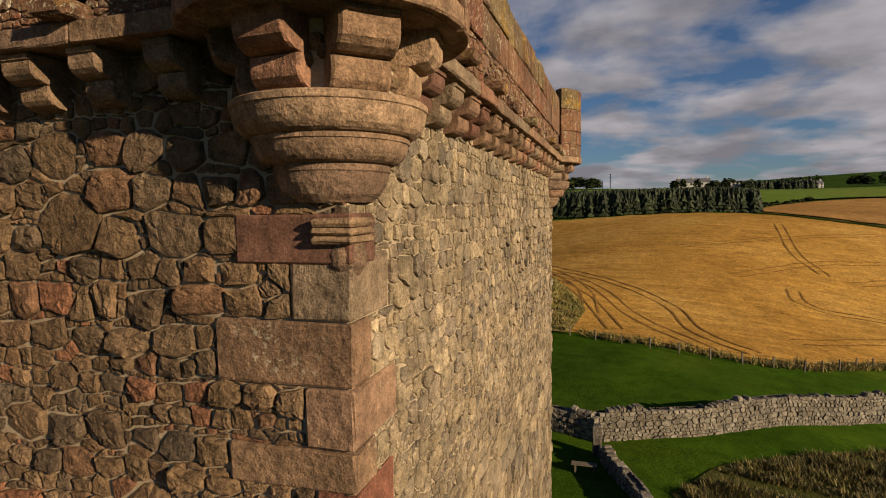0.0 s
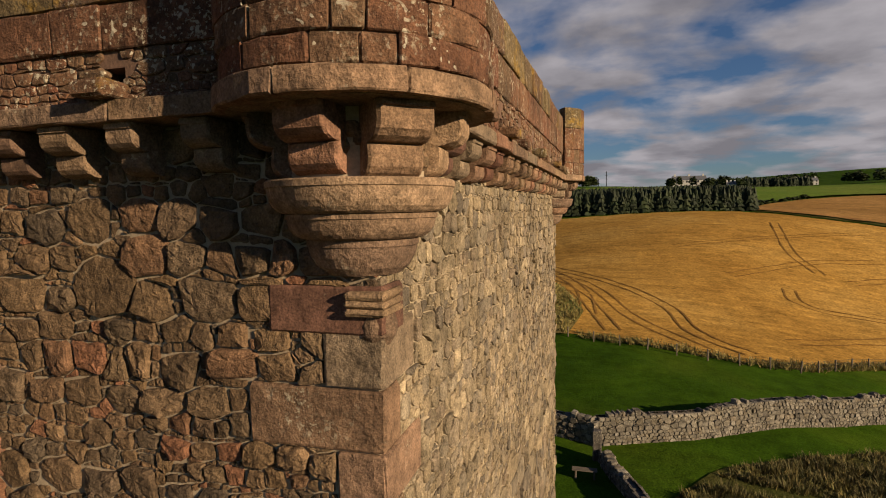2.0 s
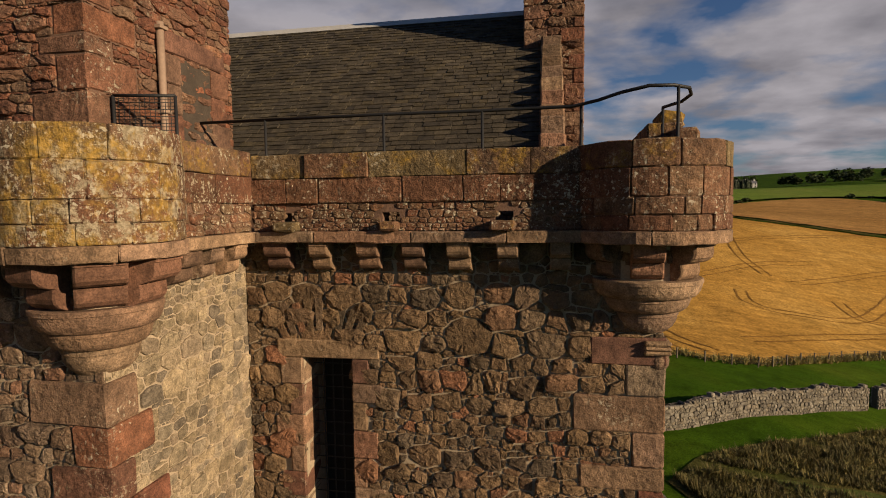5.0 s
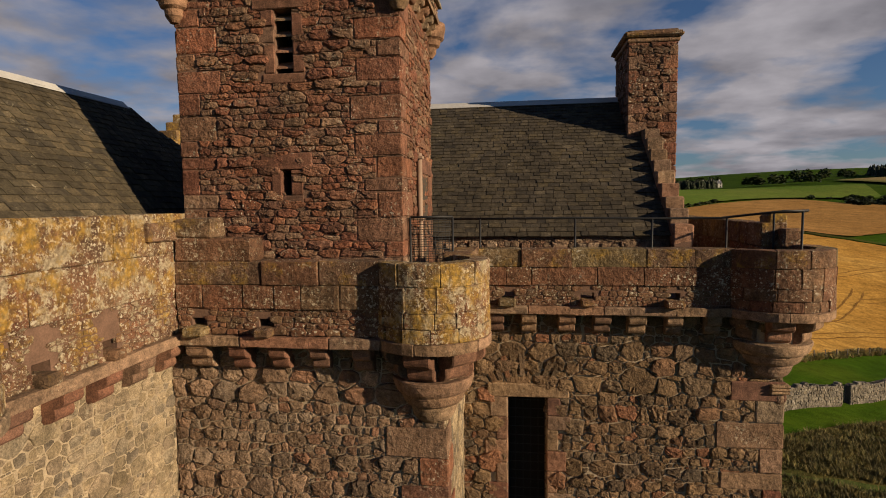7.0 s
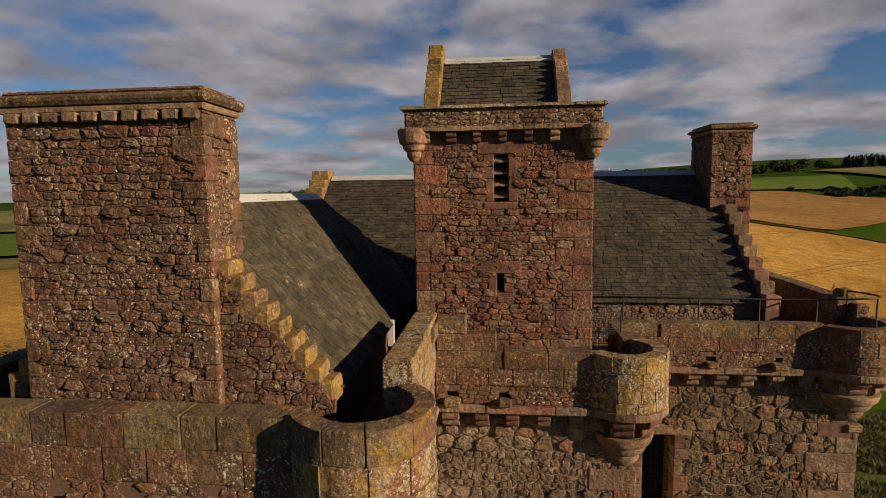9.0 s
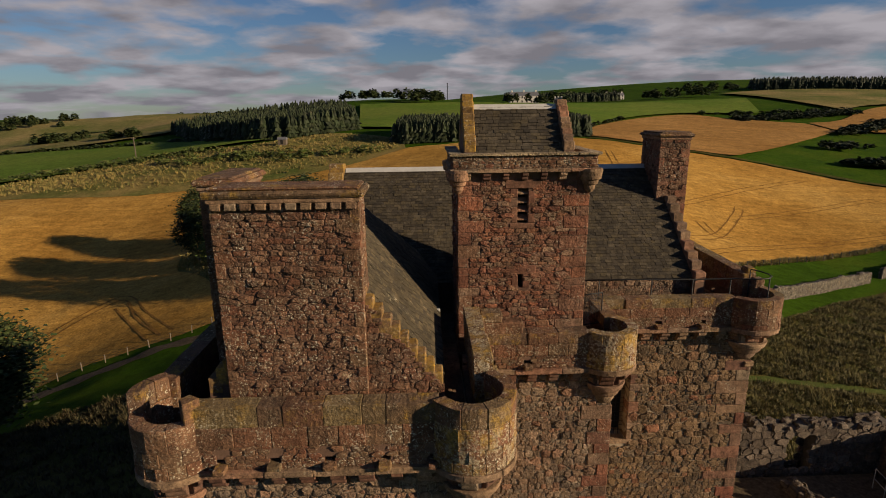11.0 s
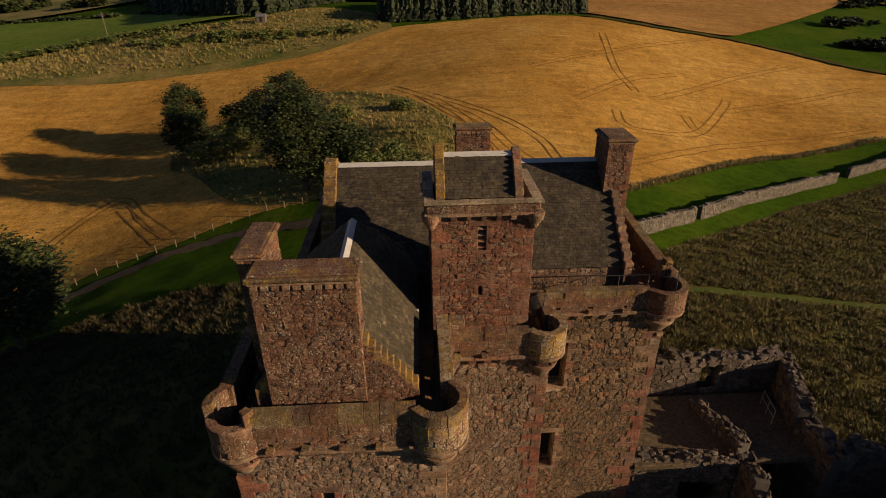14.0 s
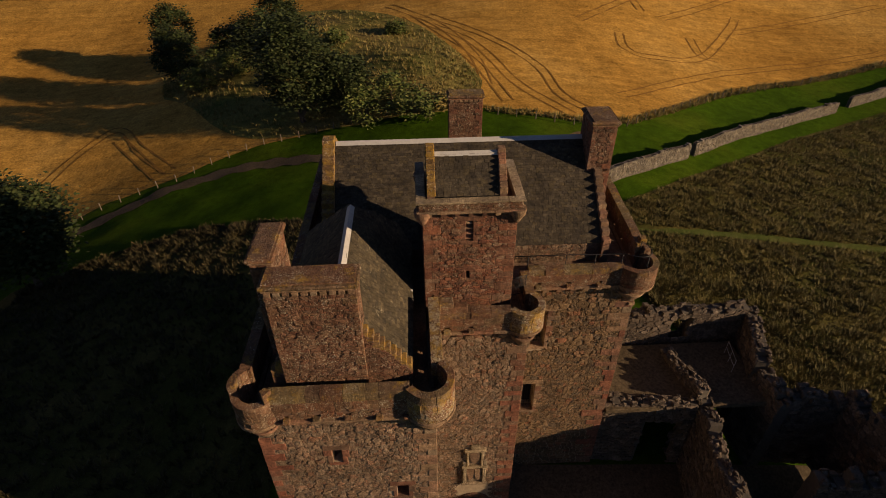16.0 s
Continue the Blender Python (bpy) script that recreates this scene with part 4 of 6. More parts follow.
def chimney(x0, x1, y0, y1, z0, z1, label, mats, seed, cope=0.3, sides="SEWN", near=None, qm=M_RED):
    """A rubble stack with dressed corners, a moulded band and a heavy cope."""
    own = part("chimney", fixed(box(x0 + 0.03, x1 - 0.03, y0 + 0.03, y1 - 0.03, z0, z1 - 0.1)), M_MORTAR_R, castle, label)
    for side, m, l in (("S", facing(x0, y0 + 0.03, (1, 0)), x1 - x0), ("E", facing(x1 - 0.03, y0, (0, 1)), y1 - y0), ("W", facing(x0 + 0.03, y1, (0, -1)), y1 - y0), ("N", facing(x1, y1 - 0.03, (-1, 0)), x1 - x0)):
        if side in sides:
            rubble(own, m, l, z0, z1 - cope, 0.12, 0.035, mats, seed, [(-0.1, 0.06, 0, 30), (l - 0.06, l + 0.1, 0, 30)], (0, l, z0 + 0.5, z1) if side == near else None, side in "SE", 0.006, 0.032, 2.0)
            seed += 1
    for c, a, b in (((x0, y0), (1, 0), (0, 1)), ((x1, y0), (-1, 0), (0, 1)), ((x0, y1), (1, 0), (0, -1)), ((x1, y1), (-1, 0), (0, -1))):
        rng = random.Random(seed)
        z, k = z0, 0
        while z < z1 - cope - 0.02:
            h = min(rng.uniform(0.2, 0.36), z1 - cope - z)
            la, lb = (rng.uniform(0.3, 0.5), 0.2) if k % 2 else (0.2, rng.uniform(0.3, 0.5))
            xs = sorted((c[0] - a[0] * 0.012, c[0] + a[0] * la))
            ys = sorted((c[1] - b[1] * 0.012, c[1] + b[1] * lb))
            part("quoin", fixed(box(*xs, *ys, z + 0.005, z + h - 0.005, 0.018, 0.006)), qm, own)
            z, k = z + h, k + 1
    part("band", fixed(box(x0 - 0.05, x1 + 0.05, y0 - 0.05, y1 + 0.05, z1 - cope, z1 - cope + 0.1, 0.02, 0.006)), M_ASH, own)
    if x1 - x0 > 1.5:
        n = round((x1 - x0) / 0.3)
        for i in range(n):
            cx = x0 + (x1 - x0) * (i + 0.5) / n
            part("dentil", fixed(box(cx - 0.11, cx + 0.11, y0 - 0.09, y0 + 0.05, z1 - cope - 0.13, z1 - cope + 0.005, 0.015, 0.006)), M_ASH, own)
    part("cope", fixed(box(x0 - 0.13, x1 + 0.13, y0 - 0.13, y1 + 0.13, z1 - cope + 0.1, z1 - 0.06, 0.05, 0.012)), M_COPE, own)
    part("cope_top", fixed(box(x0 - 0.02, x1 + 0.02, y0 - 0.02, y1 + 0.02, z1 - 0.07, z1, 0.03, 0.01)), M_COPE, own)
    return own


chimney(-3.65, -2.45, 7.95, 9.75, 13.0, 18.65, "tall rubble chimney on the gable", (M_STACK, M_STACK_J), 51, 0.3)
chimney(-10.2, -8.2, 14.9, 15.8, 12.5, 17.45, "broad rear chimney of red rubble", (M_STACK, M_STACK_J), 55, 0.3, "SE")
chimney(-17.33, -14.32, -2.70, -1.75, 12.35, 18.15, "massive front chimney of brown rubble with thick cope", (M_STACK, M_STACK_J), 59, 0.32, near="S", qm=M_PAR)
chimney(-18.05, -17.3, -1.3, 0.85, 12.35, 18.2, "thin side chimney with a slab cope", (M_STACK, M_STACK_J), 65, 0.3, qm=M_PAR)

# roof of the wing, ridge running back, hipped where it nears the main roof
GX0, GXM, GX1, GZ0, GZ1 = -17.75, -15.2, -12.7, 13.75, 16.6
wing_core = bmesh.new()
wv = [wing_core.verts.new(p) for p in ((GX0, -2.2, GZ0), (GX1, -2.2, GZ0), (GXM, -2.2, GZ1 - 0.03), (GX0, 6.6, GZ0), (GX1, 6.6, GZ0), (GXM, 4.4, GZ1 - 0.03), (GX0 + 0.2, -2.2, 12.3), (GX1 - 0.2, -2.2, 12.3), (GX0 + 0.2, 6.6, 12.3), (GX1 - 0.2, 6.6, 12.3))]
for q in ((0, 1, 2), (1, 4, 5, 2), (0, 2, 5, 3), (3, 5, 4), (0, 6, 7, 1), (1, 7, 9, 4), (3, 8, 6, 0), (4, 9, 8, 3), (6, 8, 9, 7)):
    wing_core.faces.new([wv[i] for i in q])
bmesh.ops.recalc_face_normals(wing_core, faces=wing_core.faces)
wing_roof = part("roof", wing_core, M_MORTAR_R, castle, "mossy stone-slated roof of the wing")
sl = math.hypot(GX1 - GXM, GZ1 - GZ0)
slates(wing_roof, (GX1 + 0.06, -2.2, GZ0 - 0.06), (0, 1, 0), (GXM - GX1, 0, GZ1 - GZ0), 8.8, sl, 0.15, (M_MOSSY, M_MOSSY_J), 44, lambda p: p.y < 6.6 - 2.2 * (GX1 - p.x) / (GX1 - GXM), lambda p: p.y < 1.6)
slates(wing_roof, (GX0 - 0.06, 6.6, GZ0 - 0.06), (0, -1, 0), (GXM - GX0, 0, GZ1 - GZ0), 8.8, sl, 0.2, (M_MOSSY, M_MOSSY_J), 45, lambda p: p.y < 6.6 - 2.2 * (p.x - GX0) / (GXM - GX0))
part("ridge", fixed(prism([(GXM - 0.17, GZ1 - 0.1), (GXM, GZ1 + 0.06), (GXM + 0.17, GZ1 - 0.1)], "y", -1.8, 4.4)), M_LEAD, wing_roof, "white lead ridge")
stepped(GX0 - 0.1, GX1 + 0.05, -2.55, -2.1, GZ0 - 0.15, 16.7, "crow-stepped front gable of the wing", 14, M_GOLD, "y")
g_wall = part("gable_wall", fixed(box(GX0 - 0.1, GX1 + 0.05, -2.54, -2.1, 12.3, 13.7)), M_MORTAR_R, castle, "rubble foot of the front gable")
m_gable, facing_rng = facing(-14.32, -2.55, (1, 0)), random.Random(71)
g_stones = []
for poly in rubble_cells(1.70, 3.5, 0.13, 0.04, (), 71, 2.0):
    if all(p[1] + 12.35 < 13.72 + (1.67 - p[0]) * 1.216 for p in poly):
        g_stones.append(rubble_stone(poly, m_gable, 12.35, 0.006, 0.024 * facing_rng.uniform(0.7, 1.4), True, facing_rng))
part("rubble_rest", merge(g_stones), M_STACK_J, g_wall)["kind"] = "stuff"

# ---- the land ----
HILLS = [(-8, 12, 5.9, 28), (45, 35, -0.5, 25), (-55, 50, -1.4, 28), (0, 60, 3.5, 28), (60, 90, -3.3, 32), (-60, 95, -0.6, 35), (10, 110, 6.9, 35), (40, 165, 8.9, 40),
         (-30, 180, 2.5, 40), (-80, 190, 4.0, 45), (-130, 150, 1.4, 50), (110, 200, 2.3, 50), (-50, 240, 8.4, 60), (60, 280, 9.2, 70), (200, 260, 1.7, 90),
         (-180, 280, 4.1, 90), (-60, 450, 19.3, 110), (100, 430, 5.9, 110), (280, 420, 8.5, 120), (350, 640, 2.3, 160), (80, 640, -8.4, 180), (-220, 560, 8.9, 150),
         (60, -30, 3.3, 60)]
FAR_HILLS = [(-300, 380, -2.8, 140), (-450, 900, 13.0, 350), (900, 900, 54.9, 400), (250, 900, 50.4, 350), (-36, 92, 4.2, 14), (-13, 76, 3.0, 9), (-60, -40, 2.5, 60),
             (-97, 108, -4.5, 22), (-79, 47, -5.5, 15), (-330, 470, 9.0, 38), (-410, 500, 8.0, 45), (-255, 480, 6.0, 34), (-470, 430, 7.0, 50)]
BASE = -14.0


def land(x, y):
    """Height of the ground, for arrays."""
    z = np.full(np.shape(x), BASE)
    for hx, hy, h, s in HILLS + FAR_HILLS:
        z = z + h * np.exp(-((x - hx) ** 2 + (y - hy) ** 2) / (2 * s * s))
    return z + 0.10 * np.sin(x * 0.61 + 1.3 * np.sin(y * 0.23)) * np.cos(y * 0.47)


def ground_z(x, y):
    return float(land(np.array(x, float), np.array(y, float)))


def ground_sheet():
    radii = [0.0] + list(np.concatenate([np.arange(1.2, 60, 1.2), np.geomspace(60, 4600, 150)]))
    n = 360
    V, F = [(0.0, 20.0, ground_z(0, 20))], []
    ang = np.linspace(0, 2 * math.pi, n, endpoint=False)
    for r in radii[1:]:
        x, y = r * np.cos(ang), 20 + r * np.sin(ang)
        V += list(zip(x.tolist(), y.tolist(), land(x, y).tolist()))
    for j in range(n):
        F.append((0, 1 + j, 1 + (j + 1) % n))
    for i in range(len(radii) - 2):
        a, b = 1 + i * n, 1 + (i + 1) * n
        for j in range(n):
            k = (j + 1) % n
            F.append((a + j, b + j, b + k, a + k))
    return V, F


def spline(points, n):
    """Points evenly placed along a smooth line through the given ones."""
    p = [np.array(q, float) for q in points]
    p = [2 * p[0] - p[1]] + p + [2 * p[-1] - p[-2]]
    out = []
    for i in range(1, len(p) - 2):
        for k in range(24):
            t = k / 24
            a, b, c, d = p[i - 1:i + 3]
            out.append(0.5 * (2 * b + (c - a) * t + (2 * a - 5 * b + 4 * c - d) * t * t + (3 * b - a - 3 * c + d) * t ** 3))
    out.append(p[-2])
    out = np.array(out)
    s = np.concatenate([[0], np.cumsum(np.hypot(*np.diff(out, axis=0).T))])
    u = np.linspace(0, s[-1], n)
    return np.stack([np.interp(u, s, out[:, 0]), np.interp(u, s, out[:, 1])], 1), s[-1]


def draped(edge_a, edge_b, n, m, lift):
    """A sheet laid on the ground between two lines."""
    a, b = np.array(edge_a), np.array(edge_b)
    V, F = [], []
    for j in range(m + 1):
        q = a + (b - a) * (j / m)
        V += list(zip(q[:, 0].tolist(), q[:, 1].tolist(), (land(q[:, 0], q[:, 1]) + lift).tolist()))
    for j in range(m):
        for i in range(n - 1):
            F.append((j * n + i, j * n + i + 1, (j + 1) * n + i + 1, (j + 1) * n + i))
    return V, F


def field(name, low, high, n, m, lift, mat, label, category="field"):
    ob = part(name, fixed(draped(spline(low, n)[0], spline(high, n)[0], n, m, lift)), mat, None, "", True)
    return tagged(ob, label, category, "", "structure")


def ribbon(path, width, lift, mat, name, label, category="track", n=60):
    p, _ = spline(path, n)
    d = np.gradient(p, axis=0)
    d /= np.hypot(d[:, 0], d[:, 1])[:, None]
    q = np.stack([-d[:, 1], d[:, 0]], 1)
    w = width / 2 * (1 + 0.25 * np.sin(np.arange(n) * 1.7))[:, None]
    ob = part(name, fixed(draped(p - q * w, p + q * w, n, 1, lift)), mat)
    return tagged(ob, label, category, "wheel tracks", "structure")


def turf(name, stops, scale, fine=30.0, relief=0.6, stripes=None):
    def build(nt, b):
        col = ramp(nt, noise_tex(nt, scale, 6, 0.6), stops)
        col = mix(nt, 1.0, col, ramp(nt, noise_tex(nt, scale * 14, 4, 0.7), [(0.25, 0.66), (0.75, 1.3)]), "MULTIPLY")
        h = noise_tex(nt, fine / 4, 5, 0.75)
        if stripes:
            scars = ramp(nt, noise_tex(nt, stripes * 0.55, 7, 0.68), [(0.62, 1.0), (0.70, 0.60)])
            col = mix(nt, 1.0, col, scars, "MULTIPLY")
            for turn, amount in ((0.55, 0.17), (-0.25, 0.10), (1.2, 0.12)):
                mp = nt.nodes.new("ShaderNodeMapping")
                mp.inputs["Rotation"].default_value = (0, 0, turn)
                mp.inputs["Scale"].default_value = (0.05, 1.0, 1.0)
                nt.links.new(coords(nt), mp.inputs["Vector"])
                swath = noise_tex(nt, stripes * 0.9, 5, 0.7, mp.outputs[0])
                col = mix(nt, 1.0, col, ramp(nt, swath, [(0.3, 1 - amount), (0.7, 1 + amount * 0.8)]), "MULTIPLY")
        col = mix(nt, 1.0, col, ramp(nt, noise_tex(nt, fine, 3, 0.7), [(0.3, 0.62), (0.7, 1.34)]), "MULTIPLY")
        nt.links.new(col, b.inputs["Base Color"])
        bump(nt, b, h, relief, 0.12)
    m = material(name, build, 0.95)
    m.node_tree.nodes["Principled BSDF"].inputs["Specular IOR Level"].default_value = 0.02
    return m


M_GRASS = turf("pasture", [(0.3, (0.022, 0.050, 0.003)), (0.5, (0.036, 0.074, 0.004)), (0.7, (0.060, 0.090, 0.007))], 0.05, 9.0)
M_STUB = turf("stubble", [(0.3, (0.300, 0.156, 0.032)), (0.5, (0.399, 0.221, 0.050)), (0.7, (0.476, 0.285, 0.077))], 0.035, 2.6, 0.8, 0.8)
M_STUB2 = turf("far_stubble", [(0.3, (0.265, 0.140, 0.040)), (0.7, (0.345, 0.195, 0.066))], 0.02, 2.0, 0.4, 0.2)
M_ROUGH = turf("rough_grass", [(0.32, (0.042, 0.049, 0.011)), (0.5, (0.070, 0.063, 0.018)), (0.7, (0.105, 0.081, 0.027))], 0.12, 8.0, 0.9)
M_DRY = turf("dead_grass", [(0.3, (0.085, 0.105, 0.025)), (0.5, (0.17, 0.145, 0.045)), (0.7, (0.27, 0.19, 0.07))], 0.06, 4.0, 0.9)
M_PATH = turf("trodden_grass", [(0.3, (0.045, 0.068, 0.014)), (0.7, (0.085, 0.09, 0.026))], 0.4, 9.0)
M_SOIL = turf("wheel_track", [(0.3, (0.175, 0.090, 0.024)), (0.7, (0.25, 0.135, 0.038))], 0.3, 6.0, 0.6)
M_TRACK = turf("earth_track", [(0.3, (0.077, 0.059, 0.038)), (0.7, (0.119, 0.091, 0.059))], 0.3, 6.0, 0.6)
ground = part("ground", ground_sheet(), M_GRASS, None, "", True)
tagged(ground, "rolling green pasture round a castle", "ground", "", "structure")

field("stubble_field", [(-260, -80), (-130, -5), (-85, 32), (-62, 51.5), (-54, 55), (-47.5, 56.8), (-39.8, 60.6), (-29, 61.6), (-20.7, 61.6), (-1.8, 61.4), (4.7, 59.8), (11.3, 58.6), (19.7, 59.6), (46, 78), (65, 86.5), (88, 95), (170, 110)],
      [(-330, 150), (-200, 156), (-137, 153), (-101, 149), (-69, 151), (-53, 154), (-37, 161.5), (-21.5, 176), (-3.4, 178.7), (19.5, 180.4), (45.4, 180.5), (65, 170), (88.8, 166), (106, 155.5), (124.6, 138.5), (180, 118)],
      170, 60, 0.10, M_STUB, "cut golden stubble field with wheel tracks")
field("stubble_field", [(47.5, 187), (66, 175), (90, 171), (104, 181), (146, 217), (194, 260)], [(48.5, 189), (60.7, 231.5), (91.7, 271), (143, 320), (165, 305), (197, 288)], 60, 26, 0.7, M_STUB2, "far pale stubble field on a rise")
field("stubble_field", [(196, 264), (217, 254), (260, 240), (330, 230)], [(200, 290), (225, 300), (307, 364), (420, 380)], 50, 20, 0.9, M_STUB2, "distant stubble field behind a bank")
field("rough_strip", [(-330, 148), (-200, 154), (-137, 150.5), (-101, 146.5), (-69, 148.5), (-53, 151.5), (-36, 159), (-19.5, 175)],
      [(-330, 190), (-210, 182), (-155, 181), (-142, 191), (-120, 201), (-95.5, 203), (-72, 205), (-50, 217), (-22, 197)], 90, 14, 0.2, M_DRY, "strip of dead grass and scrub above the field", "grassland")
M_PALE = turf("pale_pasture", [(0.3, (0.085, 0.150, 0.018)), (0.7, (0.150, 0.185, 0.034))], 0.02, 2.0, 0.4)
M_OLIVE = turf("hill_grass", [(0.35, (0.105, 0.12, 0.032)), (0.5, (0.17, 0.155, 0.055)), (0.65, (0.27, 0.205, 0.085))], 0.02, 2.0, 0.4)
field("pasture", [(-330, 192), (-210, 184), (-156, 183), (-121, 203), (-96, 205), (-74, 207)], [(-420, 330), (-300, 300), (-225, 290), (-170, 285), (-135, 268), (-97, 225)], 60, 20, 1.1, M_PALE, "bright pasture beyond the scrub", "field")
field("hillside", [(-430, 340), (-300, 310), (-225, 300), (-170, 330)], [(-700, 800), (-500, 760), (-330, 700), (-170, 560)], 50, 24, 1.5, M_OLIVE, "olive rough hillside with gorse", "grassland")
field("pasture", [(-42, 232), (-10, 222), (30, 224), (50, 220)], [(-60, 400), (-15, 395), (30, 400), (75, 405)], 40, 30, 1.1, M_PALE, "green pasture between two woods", "field")
field("pasture", [(64, 240), (92, 276), (143, 326), (200, 335)], [(80, 412), (120, 420), (175, 440), (250, 440)], 40, 24, 1.1, M_PALE, "sunlit green pasture below the farmhouse", "field")
field("hillside", [(260, 345), (310, 370), (420, 385)], [(270, 520), (350, 540), (470, 520)], 40, 20, 1.5, M_OLIVE, "rough hill grass below the far wood", "grassland")
field("meadow", [(3.5, 27.5), (6.5, 32), (11, 35.8), (15.7, 39), (22, 43.5), (34, 51.5), (49, 61.5), (74, 74), (120, 92)],
      [(10.5, 12), (15, 9), (19, 4), (25, -2), (33, -8), (44, -14), (60, -20), (80, -24), (120, -30)], 90, 40, 0.06, M_ROUGH, "rough brown tussock meadow", "grassland")
field("rough_bank", [(-60, 86), (-53, 79.7), (-45, 69.5), (-36, 63), (-20, 60.8), (-3, 61)], [(-64, 97), (-55, 113), (-42, 122), (-26, 116), (-11, 99), (-1.5, 70)], 60, 30, 0.16, M_DRY, "overgrown mound of dead grass in the field", "mound")
field("rough_grass", [(-60, 34), (-49, 38), (-41, 39.5), (-34, 39), (-24, 36)], [(-70, -40), (-55, -40), (-40, -40), (-28, -38), (-21, -34)], 40, 40, 0.07, M_ROUGH, "shaded rough grass below the tower", "grassland")
ribbon([(-80, 38), (-64, 45.5), (-55, 50), (-48, 53.4), (-40, 55.0), (-34, 55.0), (-27, 53.4), (-18, 51.5)], 2.4, 0.09, M_TRACK, "farm_track", "bare earth farm track beside a fence")
ribbon([(10, 29.5), (18.5, 30.3), (28.6, 30.5), (40, 30.1), (70, 28)], 1.1, 0.13, M_PATH, "mown_path", "mown green path through rough grass", "path")
ribbon([(45.4, 182), (65, 171.5), (89, 167.5), (106, 157), (125, 140), (180, 120)], 3.0, 0.5, M_ROUGH, "field_margin", "dark weedy margin along a field edge", "field margin")
TRACKS = [[(-9.3, 105.7), (0.1, 93.9), (5.8, 85.4), (9.5, 77.4), (11.0, 66.9), (15.4, 60.9)], [(-8.8, 99.6), (-1.6, 88.9), (3.6, 72.2), (7.5, 65.4), (11.1, 60.2)],
          [(43.5, 155.2), (41, 142), (38, 124), (38.7, 110.9)], [(54, 125.7), (39, 117.6), (22, 101.7)], [(29.7, 97.6), (29.0, 91), (33, 88.5), (44.8, 91.5), (58.8, 108.3), (62.9, 114.5)],
          [(-72.6, 62.9), (-66, 76.6), (-58, 68), (-50, 59.2)], [(16, 121.8), (45.7, 140.9), (84, 166)], [(42.8, 108.4), (71, 128), (99, 144)],
          [(-13.6, 106.3), (-5.4, 85.8), (-0.6, 72.9), (1.9, 63.8)], [(-17.5, 115), (-6.8, 98.3), (-2.1, 81.8), (-0.8, 69.2)], [(-63.9, 73.1), (-57.6, 65.7), (-51.3, 58.1)],
          [(46.5, 100.9), (45.9, 93.3), (49, 91.8)], [(59.7, 107.2), (80.6, 115.9), (108, 127.1)], [(21.6, 69.1), (50.7, 87.5), (90.2, 100.1)]]
for path in TRACKS:
    for side in (-0.9, 0.9):
        p = [np.array(q, float) for q in path]
        d = [p[min(i + 1, len(p) - 1)] - p[max(i - 1, 0)] for i in range(len(p))]
        ribbon([tuple(q + side * np.array((-e[1], e[0])) / np.hypot(*e)) for q, e in zip(p, d)], 0.30, 0.15, M_SOIL, "wheel_track", "dark wheel rut pressed into stubble")

# ---- field walls, ruins, trees, fences ----
def along_path(path, n=240, out=1):
    """Map of a wall along a line on the ground: s, o, and z above the ground."""
    p, length = spline(path, n)
    d = np.gradient(p, axis=0)
    d /= np.hypot(d[:, 0], d[:, 1])[:, None]
    rows = np.stack([p[:, 0], p[:, 1], d[:, 0], d[:, 1], land(p[:, 0], p[:, 1])], 1).tolist()
    k = (n - 1) / length

    def at(s, o, z):
        u = min(max(s * k, 0.0), n - 1.001)
        i = int(u)
        t = u - i
        x, y, dx, dy, h = (a + (b - a) * t for a, b in zip(rows[i], rows[i + 1]))
        return (x + dy * o * out, y - dx * o * out, h + z)
    return at, length


M_DYKE = stone("dyke_stone", [(0.136, 0.117, 0.092), (0.187, 0.162, 0.125), (0.106, 0.091, 0.075), (0.234, 0.207, 0.167), (0.162, 0.132, 0.095)], lich=0.16)
M_DYKE_J = stone("dyke_stone_joined", [(0.136, 0.117, 0.092), (0.187, 0.162, 0.125), (0.106, 0.091, 0.075), (0.234, 0.207, 0.167), (0.162, 0.132, 0.095)], True, lich=0.16)
M_RUIN = stone("ruin_stone", [(0.092, 0.072, 0.056), (0.135, 0.101, 0.074), (0.184, 0.143, 0.108), (0.108, 0.081, 0.059)], lich=0.14, relief=1.0, dist=0.03)
M_RUIN_J = stone("ruin_stone_joined", [(0.092, 0.072, 0.056), (0.135, 0.101, 0.074), (0.184, 0.143, 0.108), (0.108, 0.081, 0.059)], True, lich=0.10, relief=1.0, dist=0.03)
M_CORE = plain("rubble_core", (0.085, 0.072, 0.058), 0.3, 5.0, 0.95, relief=0.8)


